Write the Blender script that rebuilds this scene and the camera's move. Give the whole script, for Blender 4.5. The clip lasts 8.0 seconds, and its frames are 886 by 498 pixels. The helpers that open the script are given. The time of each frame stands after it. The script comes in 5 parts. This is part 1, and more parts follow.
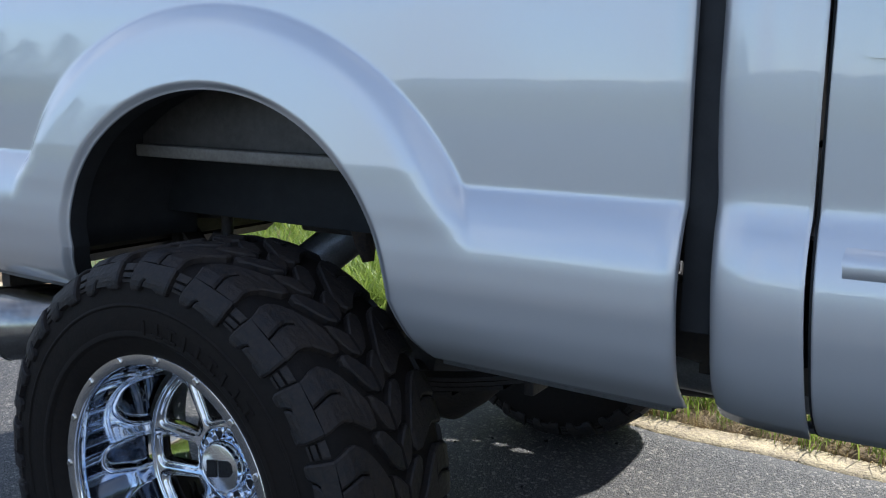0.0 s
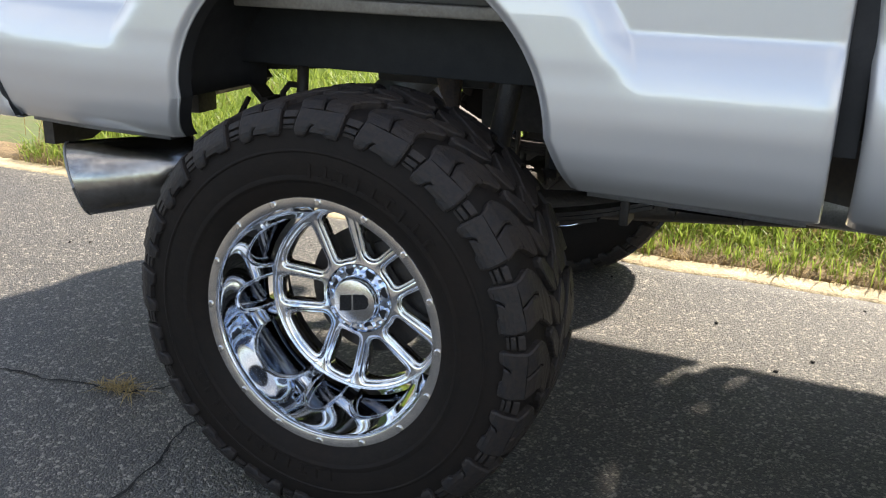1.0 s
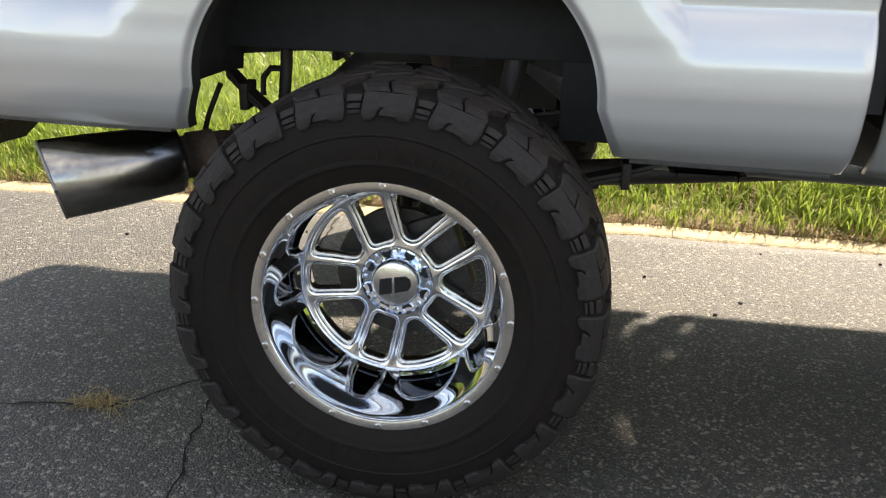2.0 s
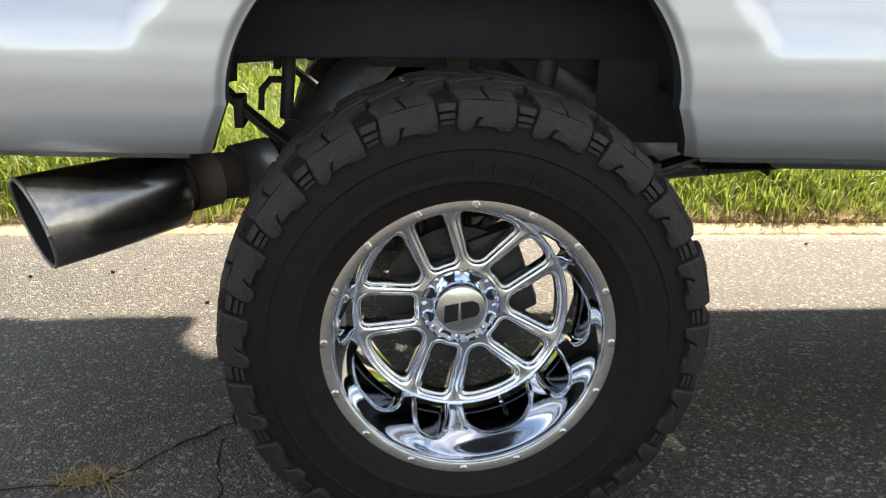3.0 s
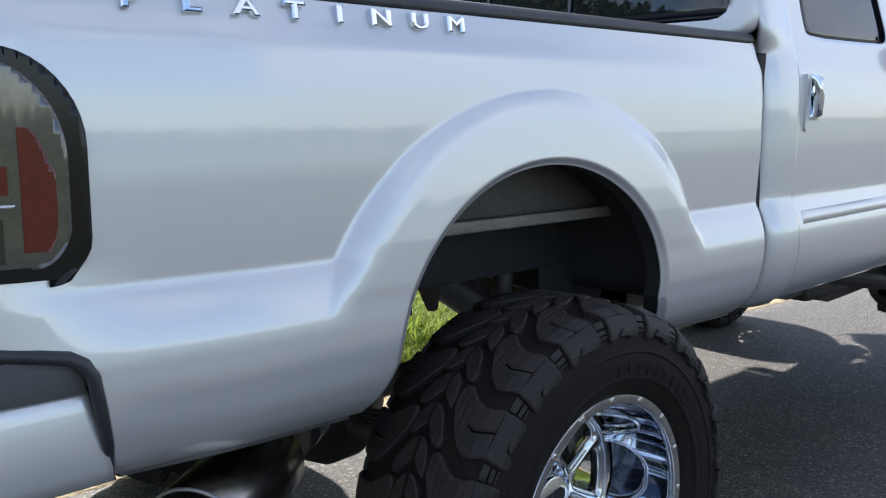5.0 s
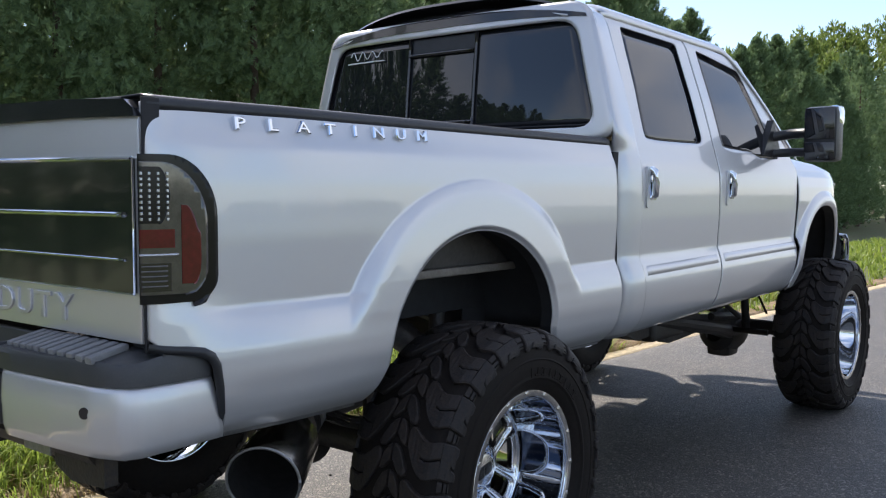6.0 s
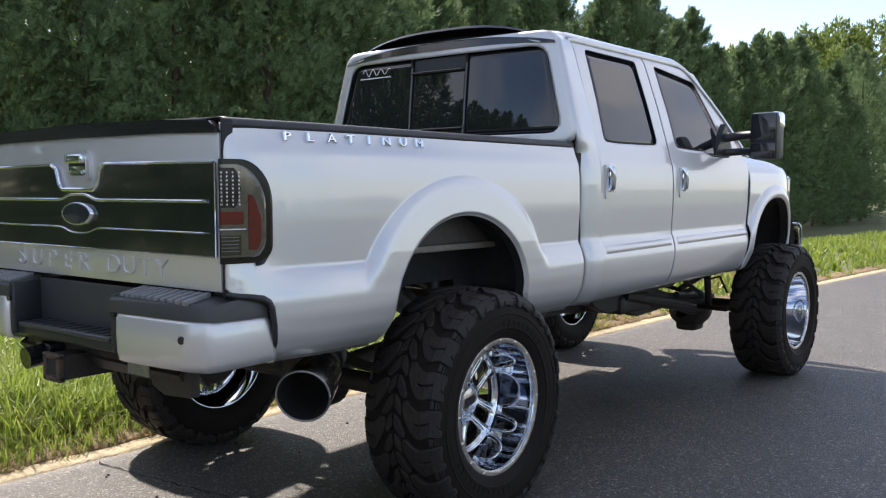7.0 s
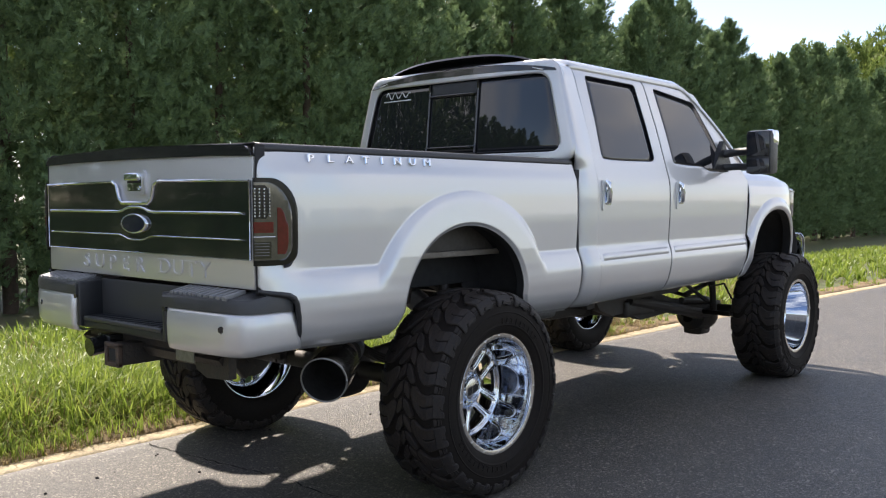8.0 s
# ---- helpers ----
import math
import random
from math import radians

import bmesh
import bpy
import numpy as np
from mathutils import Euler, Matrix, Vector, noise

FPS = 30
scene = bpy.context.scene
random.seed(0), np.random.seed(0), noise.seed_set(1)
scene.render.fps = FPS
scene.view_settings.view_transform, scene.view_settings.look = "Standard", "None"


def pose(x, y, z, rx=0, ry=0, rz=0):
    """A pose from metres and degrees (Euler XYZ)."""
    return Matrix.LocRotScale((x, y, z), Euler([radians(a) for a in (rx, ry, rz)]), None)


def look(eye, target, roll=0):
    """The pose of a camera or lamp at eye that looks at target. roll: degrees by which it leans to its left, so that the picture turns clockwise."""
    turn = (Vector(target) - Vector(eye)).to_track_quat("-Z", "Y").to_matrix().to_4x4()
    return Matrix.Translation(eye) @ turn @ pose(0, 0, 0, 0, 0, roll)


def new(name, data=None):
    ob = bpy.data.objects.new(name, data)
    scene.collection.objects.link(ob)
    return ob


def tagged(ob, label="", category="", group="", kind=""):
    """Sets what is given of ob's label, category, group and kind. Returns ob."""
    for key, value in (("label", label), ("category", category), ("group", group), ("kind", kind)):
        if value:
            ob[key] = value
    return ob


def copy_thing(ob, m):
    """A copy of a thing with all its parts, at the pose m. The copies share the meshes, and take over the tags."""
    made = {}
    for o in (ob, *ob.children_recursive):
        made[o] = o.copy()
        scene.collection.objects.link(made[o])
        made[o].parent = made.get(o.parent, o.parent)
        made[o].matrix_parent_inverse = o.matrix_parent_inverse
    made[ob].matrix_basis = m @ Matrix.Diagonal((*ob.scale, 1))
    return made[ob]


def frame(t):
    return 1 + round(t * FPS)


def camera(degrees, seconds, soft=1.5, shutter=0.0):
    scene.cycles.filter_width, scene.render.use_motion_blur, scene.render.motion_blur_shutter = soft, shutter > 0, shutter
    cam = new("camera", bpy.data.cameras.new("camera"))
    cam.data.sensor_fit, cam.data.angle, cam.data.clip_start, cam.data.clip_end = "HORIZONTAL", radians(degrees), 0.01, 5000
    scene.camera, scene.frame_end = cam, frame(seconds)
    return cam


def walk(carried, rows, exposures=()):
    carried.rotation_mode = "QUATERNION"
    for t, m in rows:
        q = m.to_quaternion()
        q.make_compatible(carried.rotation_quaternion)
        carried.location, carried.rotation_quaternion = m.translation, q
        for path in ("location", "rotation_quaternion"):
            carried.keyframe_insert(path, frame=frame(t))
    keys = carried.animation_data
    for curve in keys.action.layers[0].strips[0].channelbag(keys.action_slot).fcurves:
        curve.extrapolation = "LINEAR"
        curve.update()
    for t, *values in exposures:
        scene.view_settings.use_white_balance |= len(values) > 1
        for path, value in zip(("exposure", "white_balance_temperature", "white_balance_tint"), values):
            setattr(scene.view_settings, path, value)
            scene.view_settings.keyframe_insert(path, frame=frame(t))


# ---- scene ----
cam = camera(52.0, 8.0, soft=1.2)
PATH = [
    (0, (1.417, -2.303, 1.347), (0.389, -0.623, 0.997), 0.9),
    (0.5, (1.187, -2.526, 1.355), (0.341, -0.798, 0.81), 2.1),
    (0.8, (1.057, -2.707, 1.341), (0.304, -0.952, 0.748), 2.2),
    (1, (0.969, -2.738, 1.335), (0.252, -0.985, 0.693), 1.6),
    (2.3, (0.213, -2.952, 1.324), (0.103, -1.071, 0.652), 1.6),
    (2.6, (0.052, -2.874, 1.288), (0.051, -0.987, 0.626), 1.2),
    (3, (-0.202, -2.757, 1.289), (-0.039, -0.877, 0.627), 1.3),
    (3.4, (-0.536, -2.692, 1.31), (-0.203, -0.834, 0.649), 1.6),
    (3.7, (-0.776, -2.636, 1.298), (-0.342, -0.779, 0.695), 0.8),
    (4, (-0.956, -2.486, 1.299), (-0.436, -0.644, 0.72), -0.1),
    (4.3, (-1.141, -2.357, 1.339), (-0.404, -0.568, 0.832), -1.1),
    (4.5, (-1.263, -2.298, 1.38), (-0.339, -0.585, 0.921), -0.7),
    (5, (-1.667, -2.327, 1.451), (-0.324, -0.874, 1.16), -0.2),
    (6.3, (-2.743, -2.933, 1.47), (-1.172, -1.701, 1.352), 0.0),
    (6.5, (-2.869, -3.076, 1.47), (-1.305, -1.836, 1.353), -0.2),
    (7, (-3.215, -3.351, 1.458), (-1.657, -2.104, 1.323), -0.1),
    (7.5, (-3.446, -3.624, 1.485), (-1.925, -2.33, 1.364), 0.5),
    (8, (-3.539, -3.828, 1.473), (-2.036, -2.512, 1.361), -0.1),
]
walk(cam, [(t, look(eye, target, roll)) for t, eye, target, roll in PATH],
     [(0.0, 0.92, 5850, 10), (0.5, 1.18, 6450, 10), (1.0, 1.66, 7200, 11), (2.5, 1.76, 7950, 11), (3.0, 1.87, 7950, 11), (3.5, 2.02, 7800, 12), (4.0, 1.96, 7650, 12), (4.5, 1.73, 7200, 12), (5.0, 1.24, 6400, 11), (5.2, 1.15, 6400, 11), (6.5, 0.92, 6700, 15), (7.0, 1.10, 6850, 15), (7.5, 1.17, 6900, 15), (8.0, 1.14, 7100, 15)])

# ---- light ----
SUN = Vector((0.33, 0.88, 1.0)).normalized()
sun = new("sun", bpy.data.lights.new("sun", "SUN"))
sun.data.energy, sun.data.angle, sun.data.color = 4.0, radians(1.8), (1.0, 0.95, 0.87)
sun.matrix_world = look(SUN * 30, (0, 0, 0))
world = bpy.data.worlds.new("world")
scene.world = world
world.use_nodes = True
wn, wl = world.node_tree.nodes, world.node_tree.links
sky = wn.new("ShaderNodeTexSky")
sky.sky_type, sky.sun_disc = "NISHITA", False
sky.sun_elevation, sky.sun_rotation = math.asin(SUN.z), math.atan2(SUN.x, SUN.y)
sky.air_density, sky.dust_density, sky.ozone_density = 0.8, 0.4, 1.5
cloud = wn.new("ShaderNodeTexNoise")
cloud.noise_dimensions = "4D"
cloud.inputs["W"].default_value = 6.3
cloud.inputs["Scale"].default_value, cloud.inputs["Detail"].default_value = 3.4, 8.0
cramp = wn.new("ShaderNodeValToRGB")
cramp.color_ramp.elements[0].position, cramp.color_ramp.elements[1].position = 0.45, 0.66
cmix = wn.new("ShaderNodeMix")
cmix.data_type = "RGBA"
wl.new(cloud.outputs["Fac"], cramp.inputs["Fac"])
wl.new(cramp.outputs["Color"], cmix.inputs["Factor"])
wl.new(sky.outputs["Color"], cmix.inputs["A"])
cmix.inputs["B"].default_value = (4.7, 4.9, 5.3, 1)
bg = wn["Background"]
bg.inputs["Strength"].default_value = 0.13
wl.new(cmix.outputs["Result"], bg.inputs["Color"])


# ---- materials ----
def mat(name, color, rough=0.5, metal=0.0, coat=0.0, var=0.0, scale=20.0, bump=0.0, bscale=200.0, color2=None, fine=0.0, spec=0.5, alpha=1.0, trans=0.0):
    """A surface with two scales of variation in colour and a fine relief."""
    m = bpy.data.materials.new(name)
    m.use_nodes = True
    n, l = m.node_tree.nodes, m.node_tree.links
    b = n["Principled BSDF"]
    b.inputs["Base Color"].default_value = (*color, 1)
    b.inputs["Roughness"].default_value, b.inputs["Metallic"].default_value = rough, metal
    b.inputs["Coat Weight"].default_value, b.inputs["Coat Roughness"].default_value = coat, 0.04
    b.inputs["Specular IOR Level"].default_value = spec
    b.inputs["Transmission Weight"].default_value = trans
    if var or bump:
        co = n.new("ShaderNodeTexCoord")
    if var:
        t1, t2 = n.new("ShaderNodeTexNoise"), n.new("ShaderNodeTexNoise")
        t1.inputs["Scale"].default_value, t1.inputs["Detail"].default_value = scale, 5
        t2.inputs["Scale"].default_value, t2.inputs["Detail"].default_value = scale * 9, 3
        add = n.new("ShaderNodeMath")
        add.operation = "ADD"
        mix = n.new("ShaderNodeMix")
        mix.data_type = "RGBA"
        ramp = n.new("ShaderNodeMapRange")
        ramp.inputs["From Min"].default_value, ramp.inputs["From Max"].default_value = 0.7, 1.3
        for t in (t1, t2):
            l.new(co.outputs["Object"], t.inputs["Vector"])
        l.new(t1.outputs["Fac"], add.inputs[0])
        l.new(t2.outputs["Fac"], add.inputs[1])
        l.new(add.outputs[0], ramp.inputs["Value"])
        l.new(ramp.outputs["Result"], mix.inputs["Factor"])
        c2 = color2 or tuple(c * (1 - var) for c in color)
        mix.inputs["A"].default_value, mix.inputs["B"].default_value = (*color, 1), (*c2, 1)
        l.new(mix.outputs["Result"], b.inputs["Base Color"])
        rr = n.new("ShaderNodeMapRange")
        rr.inputs["To Min"].default_value, rr.inputs["To Max"].default_value = max(rough - 0.5 * var * rough, 0.02), min(rough + 0.5 * var * rough, 1)
        l.new(t1.outputs["Fac"], rr.inputs["Value"])
        l.new(rr.outputs["Result"], b.inputs["Roughness"])
    if bump:
        t3, bp = n.new("ShaderNodeTexNoise"), n.new("ShaderNodeBump")
        t3.inputs["Scale"].default_value, t3.inputs["Detail"].default_value = bscale, 4
        bp.inputs["Strength"].default_value, bp.inputs["Distance"].default_value = bump, 0.01
        l.new(co.outputs["Object"], t3.inputs["Vector"])
        l.new(t3.outputs["Fac"], bp.inputs["Height"])
        l.new(bp.outputs["Normal"], b.inputs["Normal"])
    return m


PAINT = mat("silver_paint", (0.625, 0.625, 0.635), 0.42, 0.62, 1.0, 0.06, 900, 0.004, 1.5)
PAINT.node_tree.nodes["Principled BSDF"].inputs["Coat IOR"].default_value = 1.75
CHROME = mat("chrome", (0.72, 0.765, 0.83), 0.035, 1.0, var=0.06, scale=14, bump=0.004, bscale=25)
FACE = mat("chrome_face", (0.76, 0.755, 0.75), 0.085, 1.0, var=0.1, scale=18, bump=0.01, bscale=120)
BRUSHED = mat("chrome_lip", (0.72, 0.69, 0.65), 0.22, 1.0, var=0.2, scale=60, bump=0.02, bscale=260)
# the wheel's chrome again, the scoops' shade and dark reflections set as its colour
SHADECHROME = mat("shaded_chrome", (0.10, 0.11, 0.13), 0.06, 1.0, var=0.2, scale=10)
RUBBER = mat("tyre_rubber", (0.0085, 0.0073, 0.0067), 0.68, var=0.45, scale=7, bump=0.12, bscale=140, color2=(0.0145, 0.0110, 0.0090), spec=0.14)
TREAD = mat("tread_rubber", (0.0125, 0.0130, 0.0150), 0.58, var=0.45, scale=11, bump=0.25, bscale=110, color2=(0.034, 0.026, 0.021), spec=0.22)


PLASTIC = mat("black_plastic", (0.022, 0.024, 0.028), 0.42, var=0.3, scale=30, bump=0.12, bscale=500)
PADGREY = mat("step_plastic", (0.036, 0.038, 0.042), 0.38, var=0.35, scale=24, bump=0.15, bscale=420, color2=(0.05, 0.05, 0.052))
# paler than the pad: the sky's sheen on the ribs is put into this colour
RIBGREY = mat("sky_lit_rib", (0.24, 0.242, 0.248), 0.40, var=0.35, scale=30, bump=0.12, bscale=420, color2=(0.16, 0.16, 0.165))
GLOSSBLACK = mat("gloss_black", (0.012, 0.012, 0.013), 0.12, coat=0.6, var=0.2, scale=8)
CAPBLACK = mat("satin_black", (0.014, 0.015, 0.017), 0.18, var=0.3, scale=12, bump=0.012, bscale=300)
# near-black of seals and liners; also painted in place of shade in openings
GAPBLACK = mat("seal_and_shade_black", (0.017, 0.017, 0.019), 0.75, var=0.3, scale=20)
LINER = mat("liner_steel", (0.085, 0.078, 0.072), 0.6, 0.3, var=0.5, scale=6, bump=0.2, bscale=60, color2=(0.05, 0.045, 0.042))
FRAME = mat("frame_steel", (0.022, 0.021, 0.021), 0.55, 0.2, var=0.5, scale=10, bump=0.3, bscale=80, color2=(0.045, 0.034, 0.026))
RUST = mat("rusty_steel", (0.11, 0.07, 0.045), 0.75, 0.2, var=0.6, scale=18, bump=0.3, bscale=90, color2=(0.05, 0.04, 0.036))
FLANGE = mat("bare_flange", (0.22, 0.20, 0.175), 0.55, 0.35, var=0.35, scale=14, bump=0.15, bscale=60, color2=(0.15, 0.13, 0.11))
ALUM = mat("dull_aluminium", (0.34, 0.34, 0.34), 0.45, 0.8, var=0.35, scale=25, bump=0.1, bscale=90)
STEEL = mat("exhaust_steel", (0.42, 0.40, 0.37), 0.24, 1.0, var=0.25, scale=5, bump=0.02, bscale=160, color2=(0.26, 0.24, 0.22))
SOOT = mat("soot", (0.012, 0.011, 0.01), 0.85, var=0.4, scale=30, bump=0.2, bscale=120)
TINT = mat("tinted_glass", (0.011, 0.012, 0.015), 0.015, spec=0.75)
INSERT = mat("smoked_panel", (0.012, 0.018, 0.014), 0.10, 0.0, coat=0.4, var=0.2, scale=3, spec=0.7)
REDLENS = mat("red_lens", (0.12, 0.004, 0.009), 0.08, coat=0.3, var=0.45, scale=60)
SMOKE = mat("lamp_border", (0.007, 0.007, 0.008), 0.16, coat=0.0, var=0.2, scale=10, spec=0.3)
CLEARLENS = mat("smoked_lens", (0.115, 0.11, 0.105), 0.10, 0.5, coat=0.6, var=0.4, scale=40)
LED = mat("led_chrome", (0.50, 0.51, 0.54), 0.22, 0.8)
AMBER = mat("amber_lens", (0.75, 0.2, 0.03), 0.2, coat=1.0)
WHITE = mat("white_decal", (0.8, 0.8, 0.8), 0.5)
BLUE = mat("oval_blue", (0.015, 0.018, 0.04), 0.15, 0.2, coat=1.0)


# ---- building tools ----
def part(name, geo, material, parent=None, label="", smooth=True, solid=0.0, kind="", category=""):
    """Links (verts, faces) as one mesh object under a thing or a part."""
    v, f = geo
    me = bpy.data.meshes.new(name)
    me.from_pydata([tuple(p) for p in v], [], [tuple(int(i) for i in q) for q in f])
    me.materials.append(material)
    if smooth:
        me.polygons.foreach_set("use_smooth", [True] * len(me.polygons))
    ob = new(name, me)
    if smooth == 2:
        me.set_sharp_from_angle(angle=radians(32))
    if solid:
        md = ob.modifiers.new("thickness", "SOLIDIFY")
        md.thickness, md.offset = solid, -1
    if parent:
        ob.parent = parent
    return tagged(ob, label, category, "", kind)


def join(*geos):
    v, f, k = [], [], 0
    for a, b in geos:
        v += [tuple(p) for p in a]
        f += [tuple(i + k for i in q) for q in b]
        k = len(v)
    return v, f


def move(geo, m):
    return [tuple(m @ Vector(p)) for p in geo[0]], geo[1]


def mirror(geo):
    return [(x, -y, z) for x, y, z in geo[0]], [tuple(reversed(q)) for q in geo[1]]


def grid(rows, close_u=False, close_v=False, flip=False):
    """Faces over a table of points, row by row."""
    n, k = len(rows), len(rows[0])
    v = [p for r in rows for p in r]
    f = []
    for i in range(n if close_u else n - 1):
        for j in range(k if close_v else k - 1):
            a, b = i * k + j, i * k + (j + 1) % k
            c, d = ((i + 1) % n) * k + (j + 1) % k, ((i + 1) % n) * k + j
            f.append((d, c, b, a) if flip else (a, b, c, d))
    return v, f


def box(x0, x1, y0, y1, z0, z1, r=0.004):
    """A box with chamfered edges."""
    bm = bmesh.new()
    bmesh.ops.create_cube(bm, size=1)
    for v in bm.verts:
        v.co = Vector(((x0 + x1) / 2 + v.co.x * (x1 - x0), (y0 + y1) / 2 + v.co.y * (y1 - y0), (z0 + z1) / 2 + v.co.z * (z1 - z0)))
    r = min(r, 0.45 * min(abs(x1 - x0), abs(y1 - y0), abs(z1 - z0)))
    bmesh.ops.bevel(bm, geom=list(bm.edges), offset=r, segments=2, profile=0.6, affect="EDGES")
    bm.verts.index_update()
    out = [tuple(v.co) for v in bm.verts], [tuple(v.index for v in q.verts) for q in bm.faces]
    bm.free()
    return out


def tube(path, radii, n=20, caps=True):
    """A round tube along a path of points."""
    pts = [Vector(p) for p in path]
    if not isinstance(radii, (list, tuple)):
        radii = [radii] * len(pts)
    rows, up = [], Vector((0.13, 0.21, 0.97))
    for i, p in enumerate(pts):
        d = (pts[min(i + 1, len(pts) - 1)] - pts[max(i - 1, 0)]).normalized()
        a = d.cross(up).normalized()
        b = d.cross(a)
        rows.append([p + radii[i] * (math.cos(2 * math.pi * k / n) * a + math.sin(2 * math.pi * k / n) * b) for k in range(n)])
    v, f = grid(rows, close_v=True)
    if caps:
        f = f + [tuple(range(n)), tuple(reversed(range(len(v) - n, len(v))))]
    return v, f


def lathe(profile, n=64, axis="y", c=(0, 0, 0)):
    """Turns (along, radius) round an axis through c."""
    rows = []
    for h, r in profile:
        row = []
        for k in range(n):
            a = 2 * math.pi * k / n
            s, t = r * math.sin(a), r * math.cos(a)
            row.append({"y": (c[0] + s, c[1] + h, c[2] + t), "x": (c[0] + h, c[1] + s, c[2] + t), "z": (c[0] + s, c[1] + t, c[2] + h)}[axis])
        rows.append(row)
    return grid(rows, close_v=True)


def prism(outline, a0, a1, axis="x"):
    """An outline of two coordinates drawn out along an axis."""
    def at(p, q, h):
        return {"x": (h, p, q), "y": (p, h, q), "z": (p, q, h)}[axis]
    n = len(outline)
    v = [at(p, q, a0) for p, q in outline] + [at(p, q, a1) for p, q in outline]
    f = [(i, (i + 1) % n, n + (i + 1) % n, n + i) for i in range(n)] + [tuple(reversed(range(n))), tuple(range(n, 2 * n))]
    return v, f


def rounded(corners, r, seg=5, n=10):
    """A closed outline with rounded corners; equal counts for equal numbers of corners."""
    out, k = [], len(corners)
    pts = []
    for i in range(k):
        a, b, c = (np.array(corners[(i + d) % k], float) for d in (-1, 0, 1))
        u, w = a - b, c - b
        ru = min(r, 0.45 * np.linalg.norm(u)) / np.linalg.norm(u)
        rw = min(r, 0.45 * np.linalg.norm(w)) / np.linalg.norm(w)
        p, q = b + u * ru, b + w * rw
        pts.append([(1 - t) ** 2 * p + 2 * t * (1 - t) * b + t * t * q for t in np.linspace(0, 1, seg)])
    for i in range(k):
        out += pts[i]
        p, q = pts[i][-1], pts[(i + 1) % k][0]
        out += [p + (q - p) * t for t in np.linspace(0, 1, n + 2)[1:-1]]
    return [tuple(p) for p in out]


def polyline(corners, counts, total=0):
    """Points along a line of corners; a count of 0 takes what is left of the total."""
    counts = [c or total - sum(counts) for c in counts]
    out = []
    for (a, b), n in zip(zip(corners, corners[1:]), counts):
        out += [(a[0] + (b[0] - a[0]) * i / n, a[1] + (b[1] - a[1]) * i / n) for i in range(n)]
    return out + [corners[-1]]


def ring_patch(inner, outer, steps, half, sgn, closed, power=1.0, curl=0.0):
    """A skin of the body's side between two outlines in x and z; half(x, z) is its distance from the middle."""
    rows = []
    if curl:
        rows.append([(x, sgn * (half(x, z) - curl), z) for x, z in inner])
    for i in range(steps + 1):
        t = (i / steps) ** power
        rows.append([(x0 + (x1 - x0) * t, z0 + (z1 - z0) * t) for (x0, z0), (x1, z1) in zip(inner, outer)])
        rows[-1] = [(x, sgn * half(x, z), z) for x, z in rows[-1]]
    if curl:
        rows.append([(x, sgn * (half(x, z) - curl), z) for x, z in outer])
    v, f = grid(rows, close_v=closed)
    mid = f[len(f) // 2]
    a, b, c = (Vector(v[i]) for i in mid[:3])
    if (b - a).cross(c - b).y * sgn < 0:
        f = [tuple(reversed(q)) for q in f]
    return v, f


def fill(outline, half, sgn, off=0.0, steps=6):
    """A closed sheet over an outline in x and z."""
    cx = sum(p[0] for p in outline) / len(outline)
    cz = sum(p[1] for p in outline) / len(outline)
    v, f = ring_patch([(cx + (x - cx) * 0.02, cz + (z - cz) * 0.02) for x, z in outline], outline, steps, lambda x, z: half(x, z) + off, sgn, True)
    k = len(outline)
    lid = tuple(range(k))
    a, b, c = (Vector(v[i]) for i in (lid[0], lid[k // 3], lid[2 * k // 3]))
    return v, f + [lid if (b - a).cross(c - b).y * sgn > 0 else tuple(reversed(lid))]


def lettering(body, size, depth, m, space=1.0):
    """Letters in the built-in font as solid mesh geometry, posed by m."""
    cu = bpy.data.curves.new("text", "FONT")
    cu.body, cu.size, cu.extrude, cu.resolution_u = body, size, depth, 3
    cu.bevel_depth, cu.bevel_resolution = depth * 0.4, 0
    cu.space_character = space
    cu.align_x, cu.align_y = "CENTER", "CENTER"
    ob = bpy.data.objects.new("text", cu)
    scene.collection.objects.link(ob)
    me = ob.to_mesh()
    geo = [tuple(m @ v.co) for v in me.vertices], [tuple(p.vertices) for p in me.polygons]
    ob.to_mesh_clear()
    bpy.data.objects.remove(ob)
    bpy.data.curves.remove(cu)
    return geo


def smooth01(t):
    t = min(max(t, 0.0), 1.0)
    return t * t * (3 - 2 * t)


# ---- the truck: its forms ----
CY = 0.04
truck = tagged(new("pickup_truck"), "lifted silver crew-cab pickup truck with big mud tyres and chrome wheels", "truck")
truck.location = (0, CY, 0)
ZS = np.array([0.78, 0.835, 0.87, 0.92, 1.0, 1.06, 1.095, 1.127, 1.151, 1.173, 1.35, 1.5, 1.56, 1.582, 1.606, 1.64, 1.68, 1.70])
BED = np.array([0.84, 0.905, 0.945, 0.968, 0.984, 0.986, 0.979, 0.969, 0.959, 0.947, 0.957, 0.955, 0.950, 0.948, 0.936, 0.924, 0.913, 0.900])
ZC = np.array([0.78, 0.835, 0.87, 0.92, 1.0, 1.06, 1.095, 1.127, 1.151, 1.173, 1.35, 1.5, 1.57, 1.60, 1.64, 1.70, 1.95, 2.23, 2.28, 2.31])
CAB = np.array([0.84, 0.905, 0.945, 0.968, 0.984, 0.987, 0.981, 0.972, 0.963, 0.952, 0.962, 0.962, 0.958, 0.952, 0.94, 0.925, 0.86, 0.775, 0.745, 0.70])


def below(x):
    """Height of the body's lower edge."""
    return float(np.interp(x, [-1.1, -0.5, 0.5, 1.03, 2.0, 3.0], [0.843, 0.837, 0.830, 0.816, 0.838, 0.846]))


